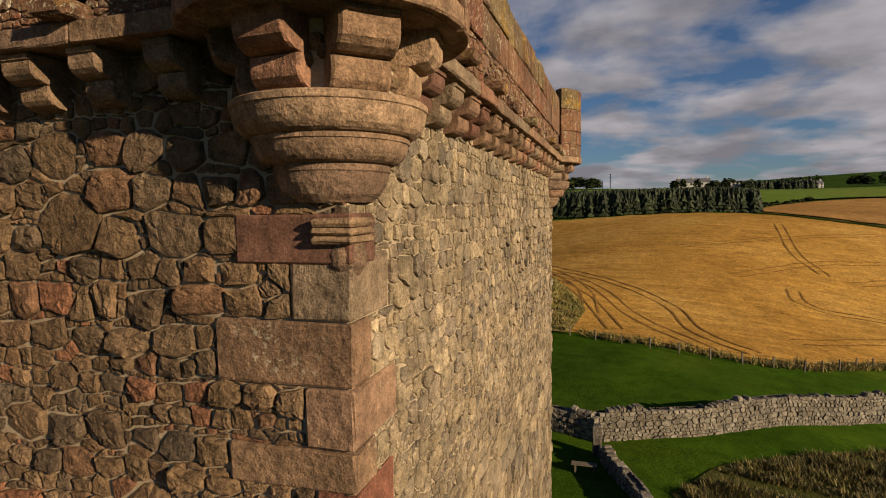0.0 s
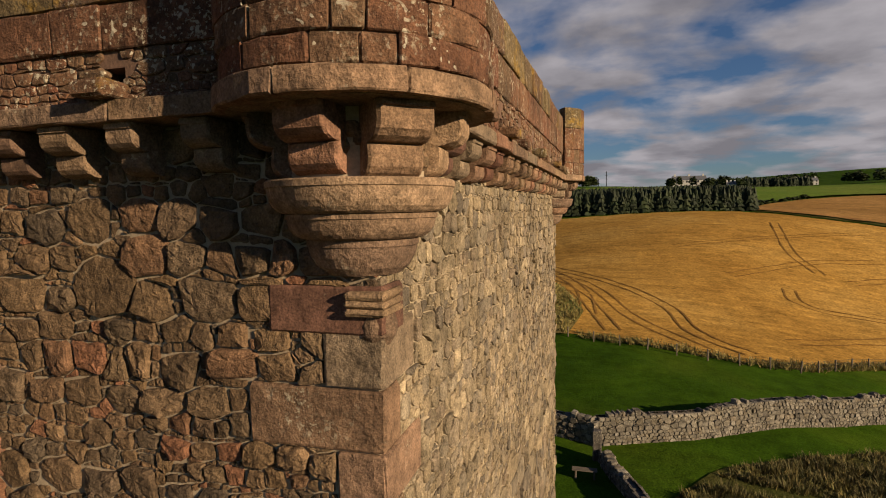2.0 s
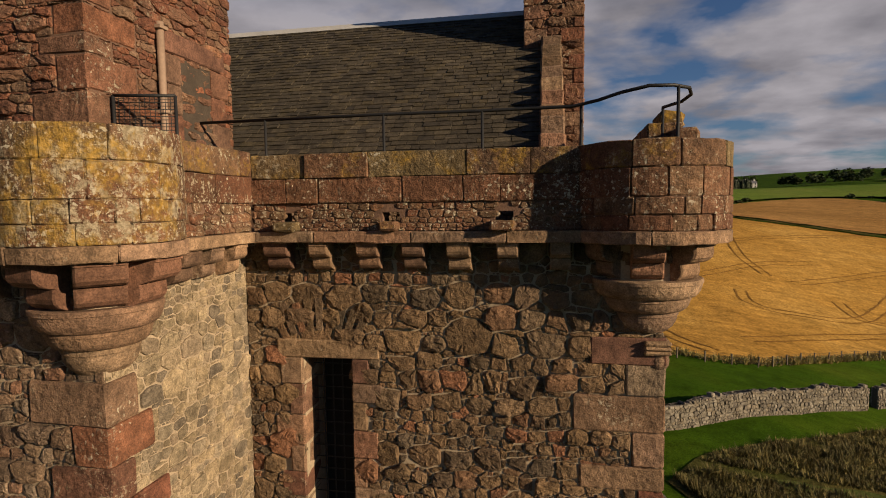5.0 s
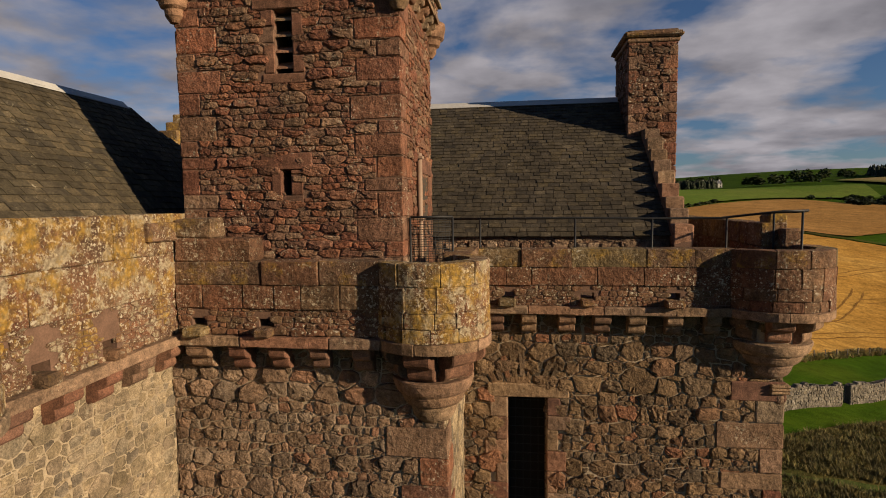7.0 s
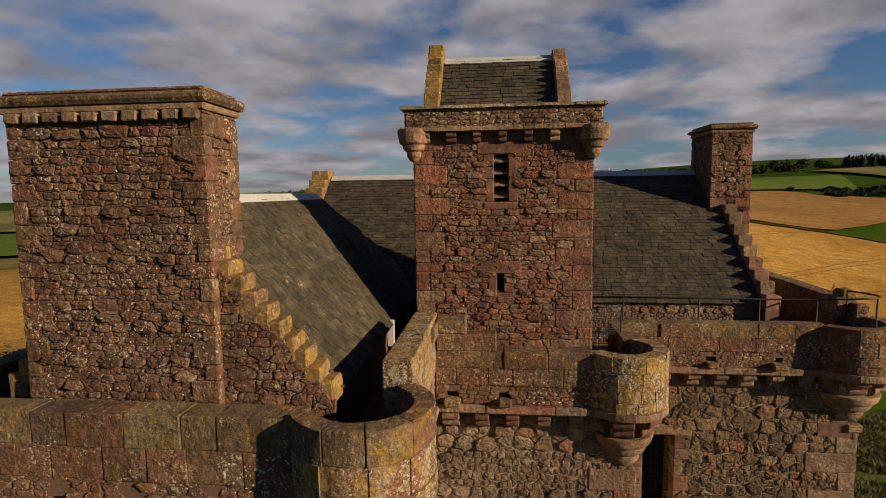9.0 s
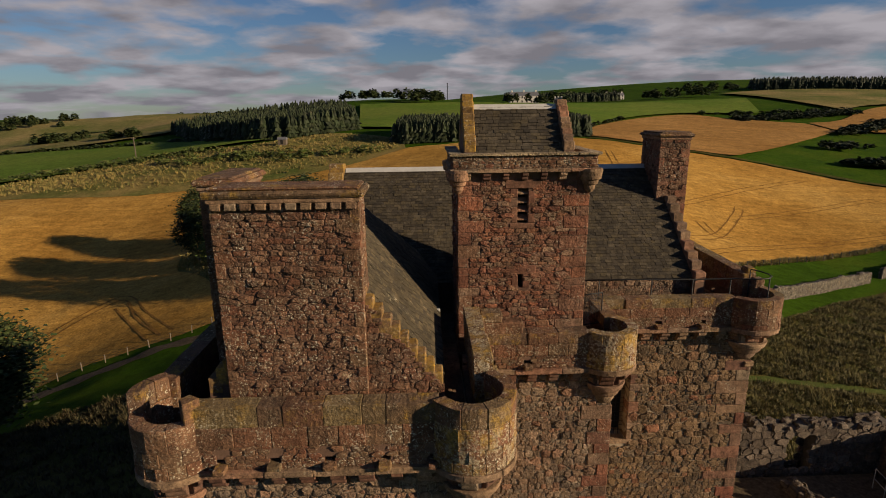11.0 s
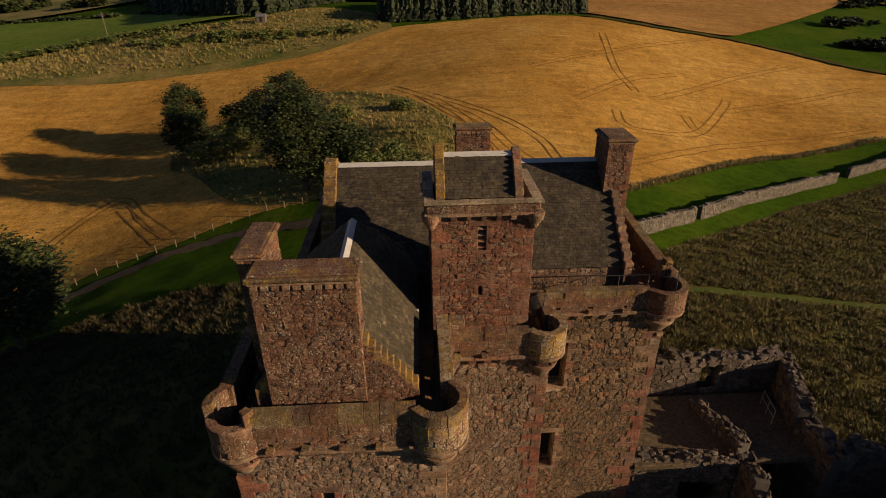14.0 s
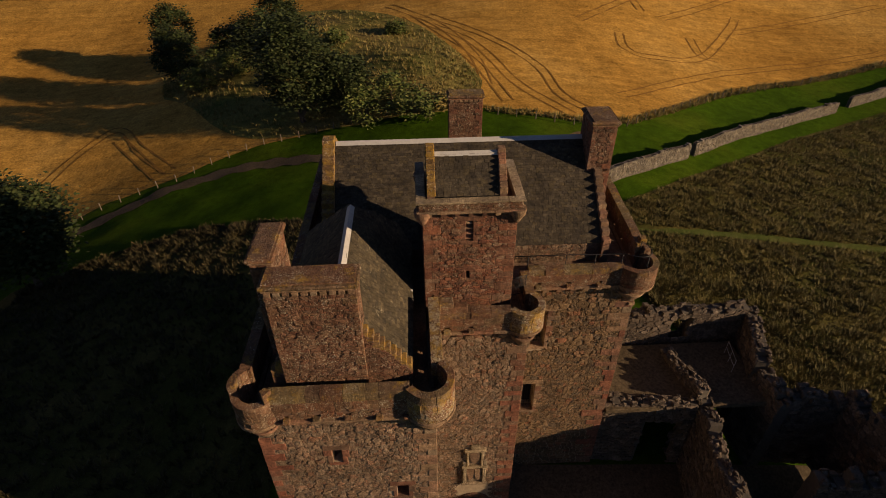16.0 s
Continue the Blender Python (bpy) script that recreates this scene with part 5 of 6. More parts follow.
def dyke(path, height, label, seed, thick=0.55, near=None, name="stone_dyke"):
    """A dry-stone wall: core, faced on both sides, rough cope stones on top."""
    rng = random.Random(seed)
    m, length = along_path(path)
    n = int(length / 0.5)
    own = part(name, fixed(sweep(m, 0.05, length - 0.05, -thick / 2 + 0.05, thick / 2 - 0.05, -0.5, height - 0.1, 0.03, n, 0.03, rng)), M_CORE)
    tagged(own, label, "stone wall")
    tops = [height + 0.16 * math.sin(0.5 * i) + rng.uniform(-0.14, 0.1) for i in range(n + 2)]
    for sgn in (1, -1):
        mm = (lambda s, o, z: m(s, o + thick / 2 - 0.05, z)) if sgn > 0 else (lambda s, o, z: m(length - s, -o - thick / 2 + 0.05, z))
        rubble(own, mm, length, -0.1, height, 0.25, 0.09, (M_DYKE, M_DYKE_J), seed + sgn, (), near if sgn > 0 else None, False, 0.01, 0.07)
    s, rest, k = 0.1, [], 0
    while s < length - 0.2:
        w = rng.uniform(0.18, 0.5)
        h = tops[int(s / 0.5)]
        b = sweep(m, s, s + w - 0.02, -thick / 2 + rng.uniform(-0.05, 0.1), thick / 2 + rng.uniform(-0.08, 0.07), h - 0.24 + rng.uniform(-0.05, 0.05), h + rng.uniform(-0.06, 0.14), 0.06, 1, 0.04, rng)
        if k < 60:
            part("cope_stone", fixed(b), M_DYKE, own)
        else:
            rest.append(b)
        k += 1
        s += w
    if rest:
        part("cope_rest", fixed(merge(rest)), M_DYKE_J, own)["kind"] = "stuff"
    return own


dyke([(0, 33.6), (4.8, 35.8), (7.6, 37.9)], 1.75, "tumbled dry-stone dyke along the meadow", 201)
dyke([(7.6, 37.9), (12.5, 41.6), (17.6, 44.9), (22, 47.8), (24.6, 49.5)], 2.0, "dry-stone dyke of pale lichened stones", 202, near=(0, 12, 0, 3))
dyke([(25.8, 50.4), (32, 55), (40, 60.5), (53.8, 68.5), (62.6, 73)], 1.9, "long dry-stone dyke with a broken end", 203)
dyke([(66.8, 75.6), (76, 79.7), (95, 88)], 1.9, "dry-stone dyke beyond a gap", 204)
dyke([(-9, 35.4), (-4, 34.4), (-0.6, 33.6), (0, 33.2)], 1.5, "low shaded dyke behind the tower", 205)
dyke([(0.35, 31.0), (0.9, 28.9), (1.9, 26.4), (2.6, 23.5), (2.6, 20.5)], 0.75, "low broken wall in the grass", 206, 0.5)
pier = part("gate_pier", fixed(box(-0.25, 0.25, 30.9, 31.4, ground_z(0, 31) - 0.2, ground_z(0, 31) + 1.75, 0.05, 0.03)), M_DYKE)
tagged(pier, "squared stone gate pier beside a low wall", "pier")


def ragged(x0, y0, x1, y1, z0, z1, thick, label, seed, holes=(), rise=0.5, near=False):
    """A ruined wall: broken top, rubble on both faces, openings through it."""
    rng = random.Random(seed)
    length = math.hypot(x1 - x0, y1 - y0)
    m = facing(x0, y0, (x1 - x0, y1 - y0))
    n = max(2, int(length / 0.45))
    prof = [z1 + rise * (noise.noise(Vector((i * 0.35, seed * 3.1, 0))) + rng.uniform(-0.3, 0.3)) for i in range(n)]
    items = []
    for i in range(n):
        a, b = length * i / n, length * (i + 1) / n
        cut = [h for h in holes if h[0] < (a + b) / 2 < h[1]]
        if cut:
            if cut[0][3] < prof[i] - 0.1:
                items.append(sweep(m, a, b, -thick + 0.05, -0.05, cut[0][3], prof[i], 0.03, 1, 0.02, rng))
        else:
            items.append(sweep(m, a, b, -thick + 0.05, -0.05, z0, prof[i], 0.03, 1, 0.02, rng))
    own = part("ruined_wall", fixed(merge(items)), M_CORE)
    tagged(own, label, "ruined wall")
    for front in (1, 0):
        mm = (lambda s, o, z: m(s, o - 0.05, z)) if front else (lambda s, o, z: m(length - s, -thick + 0.05 - o, z))
        hs = [(h[0], h[1], h[2] - z0, h[3] - z0) if front else (length - h[1], length - h[0], h[2] - z0, h[3] - z0) for h in holes]
        rest, k = [], 0
        for poly in rubble_cells(length, max(prof) - z0, 0.30, 0.11, hs, seed + front):
            cx, cz = sum(p[0] for p in poly) / len(poly), sum(p[1] for p in poly) / len(poly)
            i = min(n - 1, int((cx if front else length - cx) / length * n))
            if cz + z0 > prof[i] - 0.02:
                continue
            v, f = rubble_stone(poly, mm, z0, 0.01, rng.uniform(0.03, 0.08), False, rng)
            rest.append((v, f))
        if rest:
            part("rubble_rest", merge(rest), M_RUIN_J, own)["kind"] = "stuff"
    for i in range(n):
        if any(h[0] - 0.1 < length * (i + 0.5) / n < h[1] + 0.1 and h[3] > prof[i] - 0.2 for h in holes):
            continue
        for _ in range(3):
            s, o = length * (i + rng.random()) / n, -thick * rng.random()
            q = rng.uniform(0.1, 0.2)
            part("cope_stone", fixed(sweep(m, s - q, s + q, o - q * 0.7, o + q * 0.7, prof[i] - 0.12, prof[i] + rng.uniform(0.05, 0.24), 0.05, 1, 0.04, rng)), M_RUIN, own)
    return own


COURT = -3.3
ragged(-0.9, 8.6, 9.2, 8.9, COURT, 4.75, 0.8, "ruined range wall with a doorway", 301, [(5.0, 6.3, 2.4, 4.25)], 0.3)
ragged(9.2, 9.6, 7.9, 5.2, COURT, 4.3, 0.8, "broken outer wall of the ruined range", 302, (), 0.7)
ragged(8.0, 5.4, 8.3, 2.6, COURT, 3.3, 0.9, "crumbled wall of the ruined range", 303, (), 0.8)
ragged(8.3, 3.1, 12.3, 2.6, COURT, 3.0, 0.9, "ragged dark ruin wall", 304, (), 1.8)
ragged(12.4, 3.0, 12.3, -6.0, COURT, 3.6, 0.9, "tall broken ruin wall at the court", 305, (), 1.2)
ragged(3.2, 7.6, 3.9, 3.6, 2.0, 3.0, 0.7, "stub of a cross wall on the vault", 306, (), 0.5)
ragged(4.1, 3.9, 2.6, -4.6, COURT, 2.6, 0.8, "broken cross wall of the court", 307, (), 1.1)
ragged(-1.6, 3.7, 3.9, 3.2, COURT, 2.5, 0.7, "vaulted range front with a dark arch", 308, [(2.6, 4.9, COURT, 0.9)], 0.25)
ragged(8.0, -2.0, 12.0, -2.6, COURT, 2.9, 0.9, "inner wall of the ruined gatehouse", 309, (), 1.2)
ragged(14.5, -14.0, 15.0, 2.0, COURT, 5.2, 1.0, "high outer wall of the ruined court", 310, (), 1.5)
vault = part("vault_floor", fixed(box(-1.6, 8.3, 3.4, 8.4, 2.0, 2.38, 0.03, 0.01)), M_TRACK)
tagged(vault, "gravelled floor over the vaults of the ruin", "floor", "", "structure")
court = part("court_floor", fixed(draped(spline([(-9, 3.6), (0, 3.2), (15, 3.0)], 30)[0], spline([(-9, -14), (2, -14), (15, -13)], 30)[0], 30, 14, 0.12)), M_TRACK)
tagged(court, "earth floor of the castle court", "floor", "", "structure")

# trees
M_BARK = plain("bark", (0.09, 0.07, 0.05), 0.3, 8.0)


def foliage(name, stops, clump=0.0, low=0.62, high=1.18):
    def build(nt, b):
        col = ramp(nt, rand(nt, True), stops)
        if clump:
            col = mix(nt, 1.0, col, ramp(nt, noise_tex(nt, clump, 3, 0.6), [(0.36, low), (0.62, high)]), "MULTIPLY")
        col = mix(nt, 1.0, col, ramp(nt, noise_tex(nt, 0.5, 3), [(0.3, 0.7), (0.7, 1.3)]), "MULTIPLY")
        nt.links.new(col, b.inputs["Base Color"])
    return material(name, build, 0.7)


M_LEAF = foliage("broad_leaves", [(0.0, (0.022, 0.036, 0.009)), (0.5, (0.034, 0.050, 0.013)), (1.0, (0.058, 0.068, 0.020))], 0.7)
M_SHRUB = foliage("shrub_leaves", [(0.0, (0.058, 0.086, 0.016)), (0.5, (0.090, 0.115, 0.025)), (1.0, (0.13, 0.13, 0.038))])
M_FIR = foliage("conifer_needles", [(0.0, (0.014, 0.021, 0.007)), (0.5, (0.020, 0.030, 0.010)), (1.0, (0.032, 0.040, 0.014))], 0.3)
M_TUSS = foliage("tussock_blades", [(0.0, (0.074, 0.074, 0.017)), (0.35, (0.125, 0.103, 0.028)), (0.65, (0.172, 0.128, 0.039)), (0.85, (0.095, 0.092, 0.022)), (1.0, (0.220, 0.158, 0.053))], 0.6, 0.58, 1.18)
# brown tuft blades, colour darkened to stand in for the tower's shade
M_SHADY = foliage("shade_toned_tufts", [(0.0, (0.032, 0.032, 0.010)), (0.5, (0.055, 0.045, 0.016)), (1.0, (0.090, 0.066, 0.026))], 0.9)
M_STALK = foliage("dead_stalks", [(0.0, (0.11, 0.125, 0.03)), (0.4, (0.22, 0.18, 0.055)), (1.0, (0.30, 0.21, 0.07))])


def leaf(V, F, c, size, rng):
    a, b = rng.uniform(0, 6.283), rng.uniform(-0.9, 0.9)
    u = Vector((math.cos(a), math.sin(a), rng.uniform(-0.4, 0.4))) * size
    w = Vector((-math.sin(a) * math.cos(b), math.cos(a) * math.cos(b), math.sin(b))) * size * 0.6
    i = len(V)
    V += [tuple(c - u), tuple(c + w), tuple(c + u), tuple(c - w)]
    F.append((i, i + 1, i + 2, i + 3))


def tree(x, y, height, radius, seed, label, group="", clumps=70, per=48, mat=None, size=0.26, low=0.25):
    """A broad-leaved tree: forked trunk, limbs, and a crown of leaf clumps with gaps."""
    rng = random.Random(seed)
    z = ground_z(x, y)
    top = new("tree")
    top.location = (x, y, z)
    tagged(top, label, "tree", group)
    bm = bmesh.new()

    def limb(p, q, r0, r1):
        d = (q - p)
        t = bmesh.ops.create_cone(bm, cap_ends=True, segments=7, radius1=r0, radius2=r1, depth=d.length)
        m = Matrix.Translation((p + q) / 2) @ d.to_track_quat("Z", "Y").to_matrix().to_4x4()
        bmesh.ops.transform(bm, matrix=m, verts=t["verts"])
    fork = Vector((rng.uniform(-0.3, 0.3), rng.uniform(-0.3, 0.3), height * low))
    limb(Vector((0, 0, -0.3)), fork, height * 0.032, height * 0.024)
    centres = []
    for k in range(clumps):
        a, e = rng.uniform(0, 6.283), math.asin(rng.uniform(-0.75, 1.0))
        r = radius * (0.55 + 0.5 * rng.random() ** 0.6) * (0.78 + 0.35 * noise.noise(Vector((math.cos(a) * 1.3, math.sin(a) * 1.3, e + seed))))
        cz = height * (low + (1 - low) * 0.5)
        centres.append(Vector((r * math.cos(e) * math.cos(a), r * math.cos(e) * math.sin(a), cz + math.sin(e) * (height - cz) * 0.95 * (0.8 + 0.25 * rng.random()))))
    for k in range(7):
        c = centres[k * 7 % len(centres)]
        limb(fork, c * 0.7 + fork * 0.3, height * 0.014, height * 0.004)
    part("trunk", bm, M_BARK, top)
    V, F = [], []
    for c in centres:
        s = radius * rng.uniform(0.16, 0.3)
        for _ in range(per):
            leaf(V, F, c + Vector((rng.gauss(0, s * 0.6), rng.gauss(0, s * 0.6), rng.gauss(0, s * 0.45))), size * rng.uniform(0.6, 1.3), rng)
    part("crown", (V, F), mat or M_LEAF, top)
    return top


tree(-56.0, 33.5, 13.0, 6.2, 401, "dense dark broad-leaved tree beside the track", clumps=260, per=80, low=0.14)
tree(-57.0, 89.5, 11.5, 4.6, 402, "rounded green tree at the field edge", "trees on the mound", 110, 70, low=0.08)
tree(-62.5, 105.0, 12.0, 4.8, 403, "rounded green tree on the mound", "trees on the mound", 110, 70, low=0.08)
tree(-30.0, 65.5, 16.0, 6.2, 404, "tall dense tree at the foot of the mound", "trees on the mound", 190, 80, low=0.06)
tree(-37.5, 79.0, 12.5, 5.2, 405, "leafy tree on the mound", "trees on the mound", 120, 70, low=0.08)
tree(-23.5, 66.0, 9.0, 4.5, 406, "leafy tree on the mound", "trees on the mound", 90, 70, low=0.06)
tree(-38.0, 94.0, 9.5, 5.0, 407, "spreading tree on top of the mound", "trees on the mound", 100, 70, low=0.06)
tree(-48.0, 97.0, 6.5, 4.0, 408, "low tree on top of the mound", "trees on the mound", 80, 60, low=0.06)
for k, (sx, sy, sh, sr) in enumerate([(-19.6, 60.5, 5.5, 4.2), (-12.5, 59.5, 4.6, 3.6), (-23.5, 67, 5.0, 3.6), (-16, 65, 4.2, 3.4), (-8, 61.5, 3.0, 2.4), (-15.8, 95, 2.2, 2.6), (-52, 84, 4.5, 3.4), (-50, 95, 4.0, 3.2), (-46, 86, 4.6, 3.4), (-27, 91, 2.4, 2.2), (-45, 103, 3.6, 3.0)]):
    s = tree(sx, sy, sh, sr, 420 + k, "bright green shrub on the rough mound", "shrubs on the mound", 36, 46, M_STALK if k == 4 else M_SHRUB, 0.24, 0.05)
    s.name = "shrub"
    tagged(s, "", "shrub")


def clump_stuff(name, points, mat, label, category, seed, leaves=60, size=0.5, flat=0.6):
    """Many far bushes or tree heads as one mass of leaves: points are x, y, height, radius."""
    rng = random.Random(seed)
    V, F = [], []
    for x, y, h, r in points:
        z = ground_z(x, y)
        for _ in range(leaves):
            a, e = rng.uniform(0, 6.283), math.asin(rng.uniform(-0.5, 1.0))
            q = rng.uniform(0.6, 1.0)
            leaf(V, F, Vector((x + r * q * math.cos(a) * math.cos(e), y + r * q * math.sin(a) * math.cos(e), z + h * 0.5 + h * 0.5 * math.sin(e) * q)), size * rng.uniform(0.6, 1.4), rng)
    ob = part(name, (V, F), mat)
    return tagged(ob, label, category, "", "stuff")


rs = random.Random(5)
strip = []
for (ax, ay), (bx, by), n in (((-165, 184), (-118, 198), 46), ((-105, 180), (-62, 176), 40), ((-62, 172), (-30, 176), 22), ((-120, 196), (-75, 198), 16)):
    for _ in range(n):
        t = rs.random()
        r = rs.uniform(1.0, 2.8)
        strip.append((ax + (bx - ax) * t + rs.uniform(-3, 3), ay + (by - ay) * t + rs.uniform(-5, 5), r * 1.1, r))
clump_stuff("scrub", strip, M_SHRUB, "scrub bushes along a grassy strip", "bushes", 1, 70, 0.45)
bank = []
for (ax, ay), (bx, by), n, w in (((165, 300), (260, 335), 120, 7), ((205, 262), (250, 290), 50, 6), ((134, 172), (160, 168), 40, 4), ((150, 205), (175, 215), 20, 4), ((190, 250), (225, 270), 40, 4)):
    for _ in range(n):
        t = rs.random()
        r = rs.uniform(1.6, 3.6)
        bank.append((ax + (bx - ax) * t + rs.uniform(-w, w), ay + (by - ay) * t + rs.uniform(-w, w), r * 1.1, r))
hedge = []
for (ax, ay), (bx, by), n in (((-225, 293), (-135, 270), 40), ((-135, 270), (-96, 224), 26), ((-300, 303), (-225, 293), 30), ((-330, 420), (-240, 400), 20), ((-260, 520), (-180, 470), 16), ((-400, 600), (-300, 560), 16), ((50, 222), (92, 276), 12), ((143, 326), (250, 345), 24)):
    for _ in range(n):
        t = rs.random()
        r = rs.uniform(1.2, 2.6)
        hedge.append((ax + (bx - ax) * t + rs.uniform(-1, 1), ay + (by - ay) * t + rs.uniform(-1, 1), r * 1.2, r))
clump_stuff("hedge", hedge, M_LEAF, "dark hedges between far fields", "hedge", 4, 50, 0.8)
clump_stuff("gorse", bank, M_FIR, "dark gorse on a distant bank", "bushes", 2, 60, 0.8)
sky_trees = []
for cx, cy, n, w, h in ((-77, 452, 4, 6, 8), (-52, 452, 12, 14, 8), (-25, 425, 12, 12, 9), (-8, 405, 12, 14, 8), (130, 560, 16, 20, 11), (170, 560, 14, 24, 11), (190, 475, 8, 14, 9), (225, 500, 10, 18, 9), (280, 560, 14, 26, 11), (-250, 354, 16, 16, 7), (-330, 450, 18, 30, 8), (-200, 330, 10, 16, 7), (60, 400, 8, 14, 7), (85, 430, 8, 14, 8)):
    for _ in range(n):
        sky_trees.append((cx + rs.uniform(-w, w), cy + rs.uniform(-w, w) * 0.5, h * rs.uniform(0.7, 1.2), h * rs.uniform(0.3, 0.5)))
clump_stuff("far_trees", sky_trees, M_LEAF, "groups of trees on the skyline", "trees", 3, 130, 1.1)


def conifers(points, label, seed):
    """A plantation: every tree a narrow cone of needle sprays."""
    rng = random.Random(seed)
    V, F = [], []
    zs = land(np.array([q[0] for q in points]), np.array([q[1] for q in points])).tolist()
    for (x, y, h, r), z in zip(points, zs):
        lean, spin = rng.uniform(-0.02, 0.02) * h, rng.uniform(0, 6.283)
        for k in range(6):
            t = k / 6
            i = len(V)
            V.append((x + lean * t, y, z + h * min(1.0, t + 0.34)))
            for j in range(10):
                a = spin + k * 0.5 + j * 0.628
                q = r * (1 - t) ** 0.8 * (rng.uniform(0.75, 1.15) if j % 2 else rng.uniform(0.55, 0.85))
                V.append((x + lean * t + q * math.cos(a), y + q * math.sin(a), z + h * (t + (0.0 if j % 2 else 0.05) + rng.uniform(-0.05, 0.05))))
            F += [(i, i + 1 + j, i + 1 + (j + 1) % 10) for j in range(10)]
    ob = part("conifer_wood", (V, F), M_FIR)
    return tagged(ob, label, "wood", "", "stuff")


def wood_points(front, back, n, h, seed):
    rng = random.Random(seed)
    f, b = spline(front, 60)[0], spline(back, 60)[0]
    pts = []
    for _ in range(n):
        i, t = rng.randrange(60), rng.random() ** 1.4
        p = f[i] + (b[i] - f[i]) * t
        pts.append((p[0] + rng.uniform(-1.5, 1.5), p[1] + rng.uniform(-1.5, 1.5), h * rng.uniform(0.72, 1.06), h * rng.uniform(0.24, 0.36)))
    return pts


conifers(wood_points([(-23, 187), (-3, 185), (20, 186), (47, 191)], [(-20, 212), (0, 215), (25, 218), (48, 214)], 3600, 7.8, 1), "dense dark conifer plantation above the field", 11)
conifers(wood_points([(-92, 219), (-75, 211), (-60, 217), (-44, 231)], [(-165, 330), (-140, 360), (-100, 372), (-66, 360)], 3200, 9.5, 2), "dark conifer wood on a hillside", 12)
conifers(wood_points([(335, 560), (400, 535), (460, 510), (560, 480)], [(350, 610), (430, 600), (500, 590), (620, 560)], 1900, 11, 3), "distant wood on the highest hill", 13)
conifers(wood_points([(60, 470), (110, 480), (165, 500)], [(60, 500), (115, 520), (175, 540)], 700, 8, 4), "far shelter belt behind green fields", 14)


# grasses
def tussocks(name, spots, mat, label, seed, blades=9, tall=0.55, wide=0.05):
    rng = random.Random(seed)
    V, F = [], []
    heights = land(np.array([p[0] for p in spots]), np.array([p[1] for p in spots])).tolist()
    for (x, y), z in zip(spots, heights):
        h = tall * rng.uniform(0.5, 1.2) * (0.9 + 0.8 * noise.noise(Vector((x * 0.55, y * 0.55, seed))))
        for _ in range(blades):
            a = rng.uniform(0, 6.283)
            r0, r1 = rng.uniform(0, 0.16), rng.uniform(0.1, 0.45) * h / 0.55
            ca, sa = math.cos(a), math.sin(a)
            i = len(V)
            bx, by = x + ca * r0, y + sa * r0
            V += [(bx - sa * wide, by + ca * wide, z), (bx + sa * wide, by - ca * wide, z), (x + ca * (r0 + r1), y + sa * (r0 + r1), z + h * rng.uniform(0.7, 1.1))]
            F.append((i, i + 1, i + 2))
    ob = part(name, (V, F), mat)
    return tagged(ob, label, "grass", "", "stuff")


def scatter(low, high, n, seed, bias=1.0, patchy=0.0):
    rng = random.Random(seed)
    a, b = spline(low, 80)[0], spline(high, 80)[0]
    out = []
    while len(out) < n:
        u, t = rng.random() * 79, rng.random() ** bias
        i = int(u)
        p = (a[i] + (a[min(i + 1, 79)] - a[i]) * (u - i)) * (1 - t) + (b[i] + (b[min(i + 1, 79)] - b[i]) * (u - i)) * t
        if patchy and noise.noise(Vector((p[0] * 0.22, p[1] * 0.22, seed))) < rng.uniform(-patchy, patchy):
            continue
        out.append((float(p[0]), float(p[1])))
    return out


M_LOW = [(4, 28), (7, 32), (11, 35.4), (15.7, 38.6), (22, 43), (34, 51), (49, 61), (74, 73)]
M_HIGH = [(10.5, 12), (15, 9), (19, 4), (25, -2), (33, -8), (44, -14), (60, -20), (80, -24)]
spots = [p for p in scatter(M_LOW, M_HIGH, 42000, 61, 1.0, 1.3) if abs(p[1] - 30.3) > 0.7]
tussocks("tussock_grass", spots, M_TUSS, "brown tussocks of rough meadow grass", 62, 9, 0.55, 0.035)
tussocks("dead_grass", scatter([(-60, 86), (-53, 79.7), (-45, 69.5), (-36, 63), (-20, 61), (-3, 61.5)], [(-64, 97), (-55, 112), (-42, 121), (-26, 115), (-11, 98), (-1.5, 70)], 3200, 63), M_STALK, "tall dead grass on the mound", 64, 7, 0.9, 0.07)
tussocks("rough_grass_tufts", scatter([(-58, 34), (-49, 38), (-41, 39.5), (-34, 39), (-24, 36)], [(-60, -30), (-50, -30), (-38, -30), (-28, -30), (-21, -28)], 9000, 65, 1.5), M_SHADY, "rough grass tufts darkened for the tower's shade", 66, 8, 0.6, 0.06)
tussocks("field_edge_grass", scatter([(-2, 60.6), (4.7, 59.0), (11.3, 57.8), (19.7, 58.6), (46, 77), (65, 85.4), (88, 94)], [(-2, 62), (4.7, 60.6), (11.3, 59.4), (19.7, 60.6), (46, 79), (65, 87), (88, 96)], 1800, 67), M_STALK, "uncut straw-coloured grass along a fence", 68, 7, 0.7, 0.05)
tussocks("strip_grass", scatter([(-160, 155), (-137, 156), (-101, 152), (-69, 154), (-53, 157), (-37, 164), (-22, 179)], [(-160, 182), (-142, 189), (-120, 199), (-95, 201), (-72, 203), (-50, 214), (-24, 195)], 4000, 69), M_STALK, "dead grass on a far strip", 70, 6, 1.0, 0.16)


